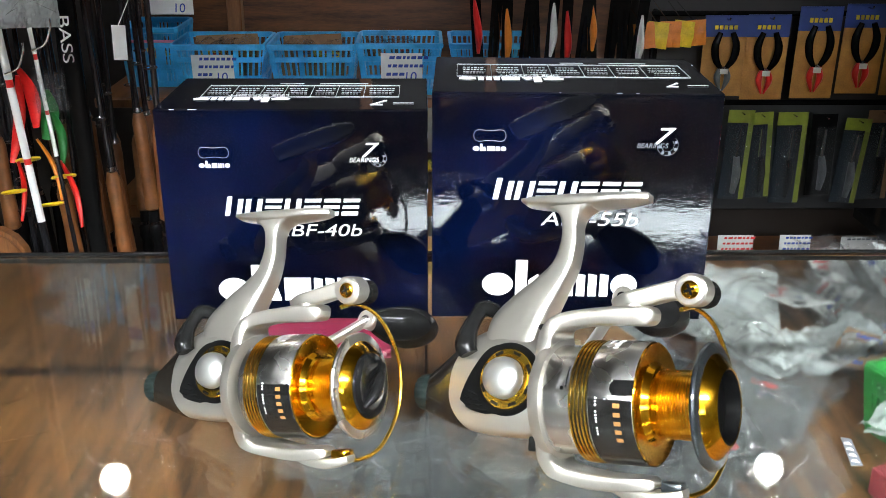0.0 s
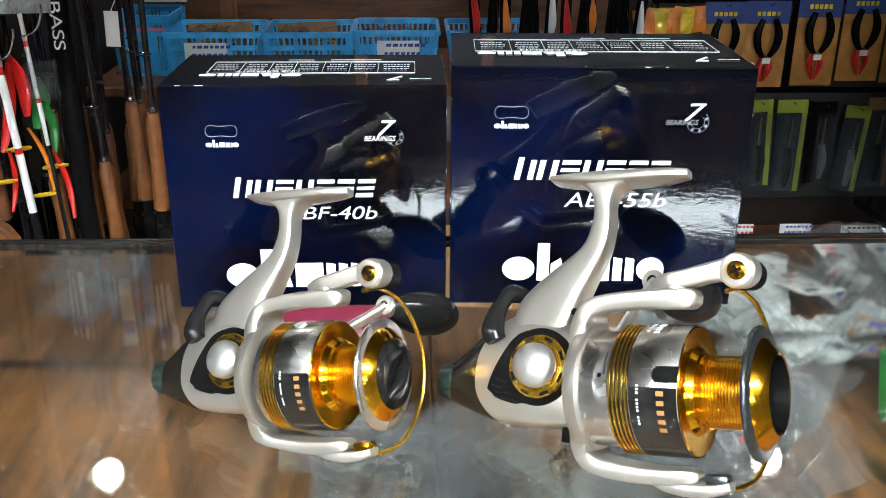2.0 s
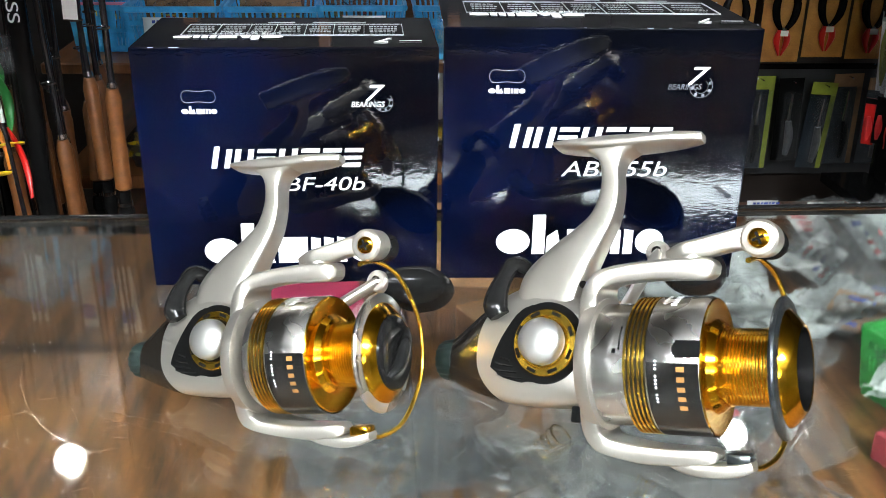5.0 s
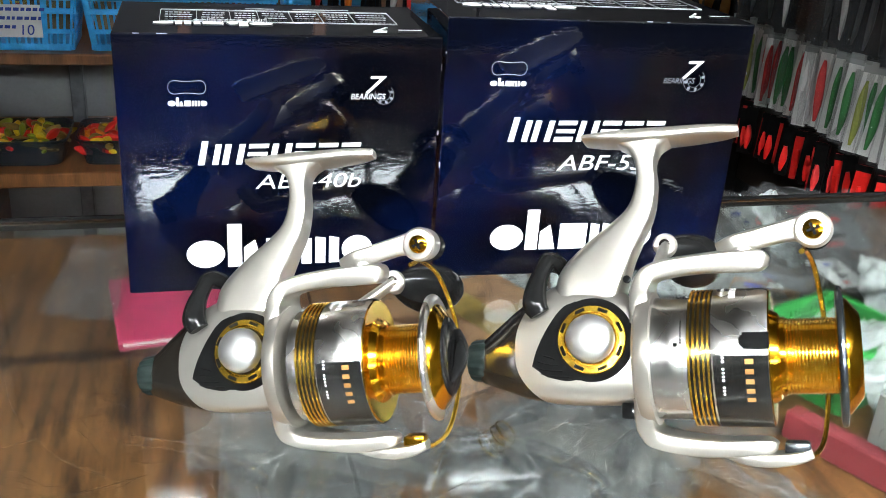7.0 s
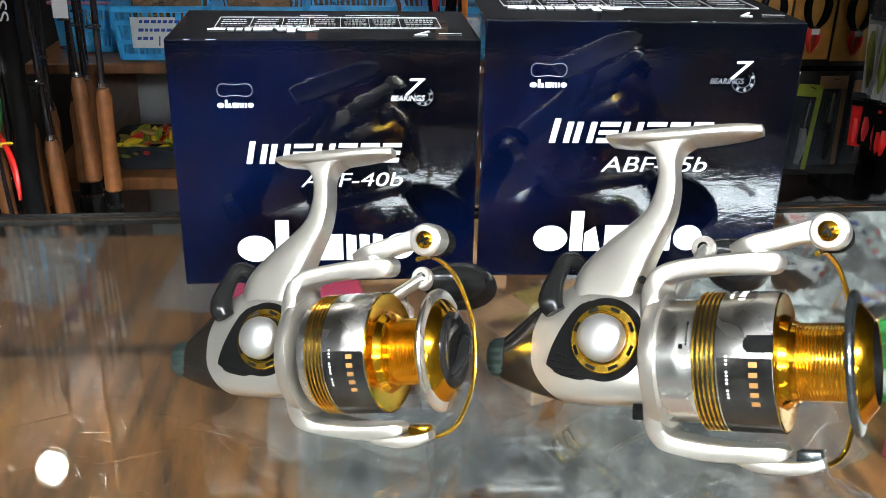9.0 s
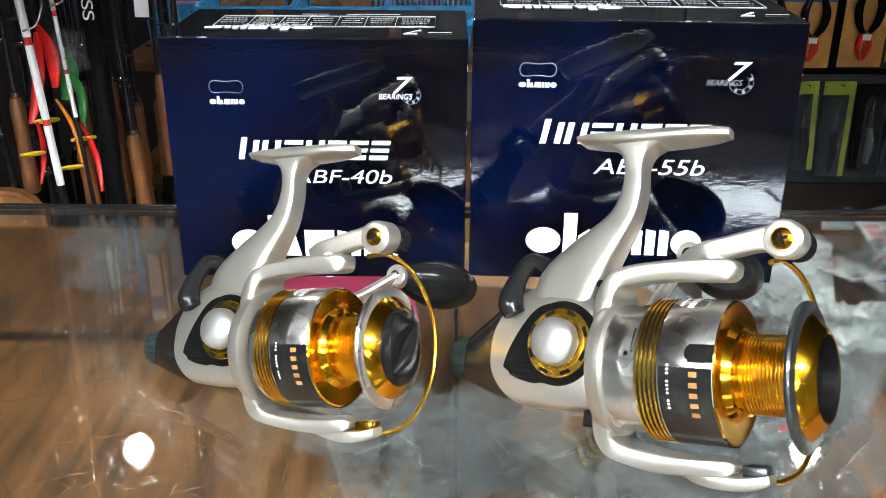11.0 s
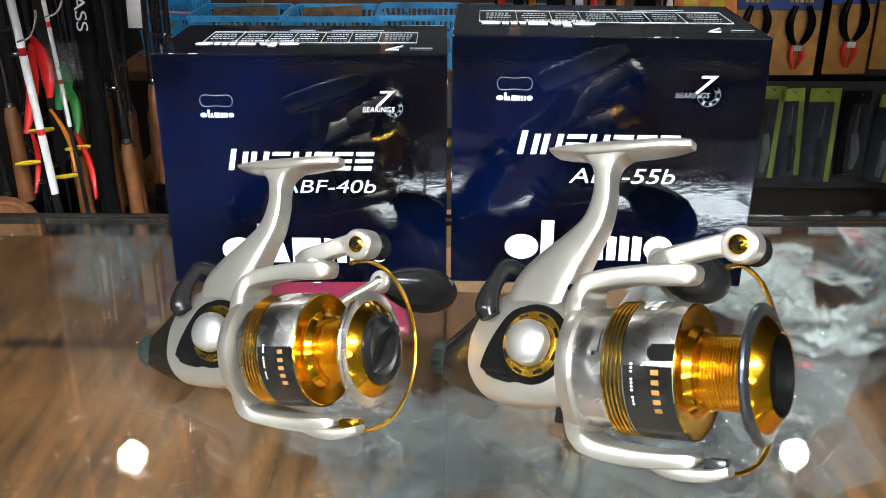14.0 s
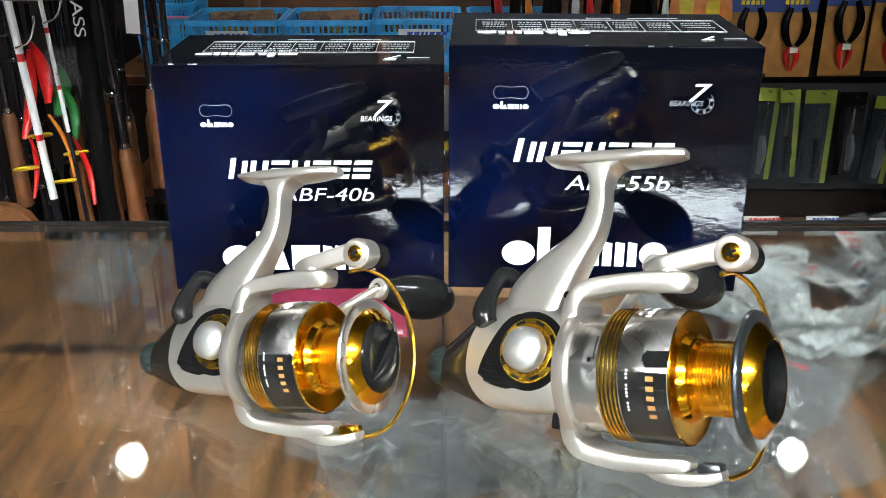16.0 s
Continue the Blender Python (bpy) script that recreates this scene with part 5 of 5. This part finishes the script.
for i in range(5):
    x = 0.47 + i * 0.03
    o = thing("orange_packet", pose(x, 1.50 + 0.01 * i, TOP - 0.075, 6, (-8, 5, 0, 7, -4)[i], 0), "small orange and yellow tackle packet", "packet", "orange packets")
    part("pouch", crumpled(0.045, 0.055, 0.008, 90 + i, 8), (ORANGE, YELLOW)[i % 2], o).matrix_local = pose(0, 0, 0, 80, 0, 0)
    part("hang_hook", tube([(0, 0.004, 0.02), (0, 0.2, 0.03)], 0.0012, 5, smoothly=False), GUIDE, o)


# ---------------------------------------------------------------- side rack of lure packs
rack = thing("side_rack", Matrix(), "black metal side rack with hanging lures", "rack")
for sy in (0.42, 1.46):
    part("upright", cuboid(1.09, 1.12, sy, sy + 0.03, FLOOR, TOP + 0.5, 0.003), BLACK, rack)
for zz in (0.10, -0.095, -0.27):
    part("rail", cuboid(1.085, 1.0895, 0.42, 1.49, TOP + zz, TOP + zz + 0.012, 0.001), BLACK, rack)
part("back_board", cuboid(1.121, 1.135, 0.42, 1.49, FLOOR, TOP + 0.5), WALLM, rack, smooth=False)
part("bottom_board", cuboid(0.98, 1.0845, 0.42, 1.49, TOP - 0.48, TOP - 0.46), BLACK, rack, smooth=False)
rs = random.Random(21)
for row, (ztop, h, n, pal) in enumerate(((0.095, 0.185, 30, (GREYP, WHITEP, BLACK, GREYP)), (-0.085, 0.165, 44, (RED, GREEN, WHITEP, REDINK, LIME, WHITEP, WHITEP, GREEN, WHITEP)), (-0.262, 0.10, 40, (RED, REDINK, RED)))):
    for i in range(n):
        y = 0.52 + i * (0.92 / n) + rs.uniform(-0.006, 0.006)
        c = pal[rs.randrange(len(pal))]
        t = thing("lure_pack", pose(1.04 + rs.uniform(-0.012, 0.012), y, TOP + ztop - h - rs.uniform(0, 0.012), rs.uniform(-5, 5), rs.uniform(-4, 4), -52 + rs.uniform(-10, 10)),
                  ("dark lure in a clear hanging pack", "bright soft lure in a white hanging pack", "red lure on a dark hanging card")[row], "lure pack", ("dark lure packs", "soft lure packs", "red lure packs")[row])
        w = (0.040, 0.027, 0.026)[row]
        part("card", cuboid(-w / 2, w / 2, 0, 0.001, 0, h), (TRAY, PAPER, BLACK if i % 3 else RED)[row], t, smooth=False)
        part("header", cuboid(-w / 2, w / 2, -0.0012, -0.0002, h * 0.88, h), (BLACK, FILMC, BLACK)[row], t, smooth=False)
        if row < 2:
            part("lure", tube([(0, -0.006, h * 0.08), (0.002, -0.008, h * 0.3), (0, -0.008, h * 0.6), (0, -0.006, h * 0.8)], [0.003, 0.008, 0.008, 0.003] if row else [0.002, 0.006, 0.006, 0.003], 8, 3, flat=0.6), c, t)
            b = crumpled(w, h * 0.9, 0.005, rs.uniform(0, 50), 6)
            b.transform(Matrix.Translation((0, -0.017, h * 0.45)) @ Matrix.Rotation(radians(90), 4, "X"))
            part("pouch", b, FILM, t)
        else:
            part("lure", tube([(0, -0.006, h * 0.1), (0.002, -0.008, h * 0.35), (0, -0.007, h * 0.62)], [0.003, 0.008, 0.004], 8, 3, flat=0.6), c, t)
        part("hang_hook", tube([(0, 0.001, h - 0.005), (0.03, 0.038, h + 0.002)], 0.0016, 5, smoothly=False), GUIDE, t)

# ---------------------------------------------------------------- in the case under the glass
bench = thing("low_bench", Matrix(), "low brown wooden bench behind the glass counter", "bench")
ZC = TOP - 0.30
for x0, x1 in ((-1.05, -0.66), (-0.658, 0.0), (0.002, 0.56), (0.562, 1.05)):
    part("plank", cuboid(x0, x1, -0.36, 0.79, ZC - 0.025, ZC, 0.0015, 1), BENCHM, bench, smooth=False)
for sx in (-0.95, 0.9):
    for sy in (0.06, 0.72):
        part("leg", cuboid(sx, sx + 0.05, sy, sy + 0.05, FLOOR, ZC - 0.0255), WOODH, bench, smooth=False)


def packet(x, y, z, w, d, seed, rx, ry, rz, inner, film, label):
    return clear_bag(x, y, z, w, d, seed, rx, rz, inner, 0.02, film, label, ry)


folder = thing("pink_folder", pose(-0.135, 0.55, ZC + 0.012, 4, 0, 8), "deep pink cardboard folder on the bench", "folder")
part("cover", cuboid(-0.085, 0.085, -0.07, 0.07, 0, 0.0025, 0.0008, 1), PINKCARD, folder, smooth=False)
part("cover", cuboid(-0.085, 0.085, -0.07, 0.07, -0.008, -0.0055, 0.0008, 1), PINKCARD, folder, smooth=False)
part("papers", cuboid(-0.08, 0.08, -0.066, 0.066, -0.0054, -0.0001), PAPER, folder, smooth=False)
rs = random.Random(8)
for i in range(42):
    x, y = rs.uniform(0.20, 0.80), rs.uniform(0.20, 0.74)
    packet(x, y, ZC + rs.uniform(0.02, 0.075), rs.uniform(0.09, 0.16), rs.uniform(0.08, 0.14), i, rs.uniform(-10, 30), rs.uniform(-15, 15), rs.uniform(-60, 60),
           rs.choice((PAPER, GREYP, PAPER, GREYP, None, None, CARDBOARD)), FILM if i % 5 else FILMC, "crumpled clear packet of tackle on the bench")
for i in range(28):
    x, y = (rs.uniform(0.0, 0.34) if i % 5 else rs.uniform(-0.16, 0.0)), rs.uniform(0.07, 0.30)
    packet(x, y, ZC + rs.uniform(0.02, 0.06), rs.uniform(0.08, 0.14), rs.uniform(0.07, 0.11), 40 + i, rs.uniform(-10, 35), rs.uniform(-15, 15), rs.uniform(-90, 90),
           None, FILM, "crumpled clear plastic bag on the bench")
for i in range(4):
    x, y = rs.uniform(-0.70, -0.2), rs.uniform(0.52, 0.72)
    packet(x, y, ZC + rs.uniform(0.02, 0.05), rs.uniform(0.08, 0.14), rs.uniform(0.07, 0.11), 70 + i, rs.uniform(-10, 25), 0, rs.uniform(-60, 60),
           None, FILM, "crumpled clear packet on the brown bench")
for i, (x, y, rz, w, d, h) in enumerate(((0.16, 0.42, 24, 0.17, 0.14, 0.05), (0.02, 0.68, -8, 0.24, 0.15, 0.06))):
    o = thing("cardboard_box", pose(x, y, ZC, 0, 0, rz), "flat brown cardboard box on the bench", "box", "cardboard boxes")
    part("carton_body", cuboid(-w / 2, w / 2, -d / 2, d / 2, 0, h, 0.0015, 1), CARDBOARD, o, smooth=False)
    part("tape", cuboid(-0.02, 0.02, -d / 2 - 0.0004, d / 2 + 0.0004, h, h + 0.0006), BROWNP, o, smooth=False)
    bars([(-w * 0.35, -w * 0.1, d * 0.1, d * 0.16), (-w * 0.35, -w * 0.15, -d * 0.02, d * 0.04), (w * 0.15, w * 0.35, -d * 0.3, -d * 0.1)], Matrix.Translation((0, 0, h + 0.0003)), BROWNP, o, "print")
basket(0.528, 0.300, ZC + 0.001, 0.11, 0.11, 0.07, GREEN, "bright green plastic basket on the bench", 20)
o = tagged(part("white_box", cuboid(-0.09, 0.09, -0.04, 0.04, 0, 0.07, 0.002, 1), PAPER, smooth=False), "plain white cardboard box on the bench", "box")
o.matrix_world = pose(0.565, 0.120, ZC, 0, 0, -24)
o = tagged(part("red_folder", cuboid(-0.010, 0.010, -0.055, 0.055, 0, 0.03, 0.002, 1), DARKRED, smooth=False), "dark red box file lying on the bench", "folder")
o.matrix_world = pose(0.452, 0.172, ZC, 0, 0, 25)
bm = bmesh.new()
pts = [(0.011 * math.cos(a) * (1 + 0.1 * math.sin(a * 3)), 0.011 * math.sin(a), 0.0012 * a) for a in [q * 0.45 for q in range(56)]]
tube(pts, 0.0008, 5, smoothly=False, bm=bm)
o = tagged(part("wire_coil", bm, GOLDB), "small coil of gold wire lying on a bag", "wire coil")
o.matrix_world = pose(0.105, 0.175, ZC + 0.05, 20, 30, 0)
sticker = thing("glass_sticker", pose(0.201, -0.147, TOP + 0.0002, 0, 0, -10), "small torn foil sticker on the glass", "sticker")
part("foil", prism([(-0.0025, -0.012), (0.003, -0.0115), (0.0028, 0.011), (-0.002, 0.012)], Matrix(), 0.0002), GREYPRINT, sticker, smooth=False)
# the foil's highlights, laid on as small white patches
for k in range(4):
    part("glint", prism([(-0.0016, -0.009 + k * 0.005), (0.0018, -0.0095 + k * 0.005), (0.001, -0.007 + k * 0.005), (-0.0012, -0.0075 + k * 0.005)], Matrix.Translation((0, 0, 0.0002)), 0.0001), WHITE, sticker, smooth=False)
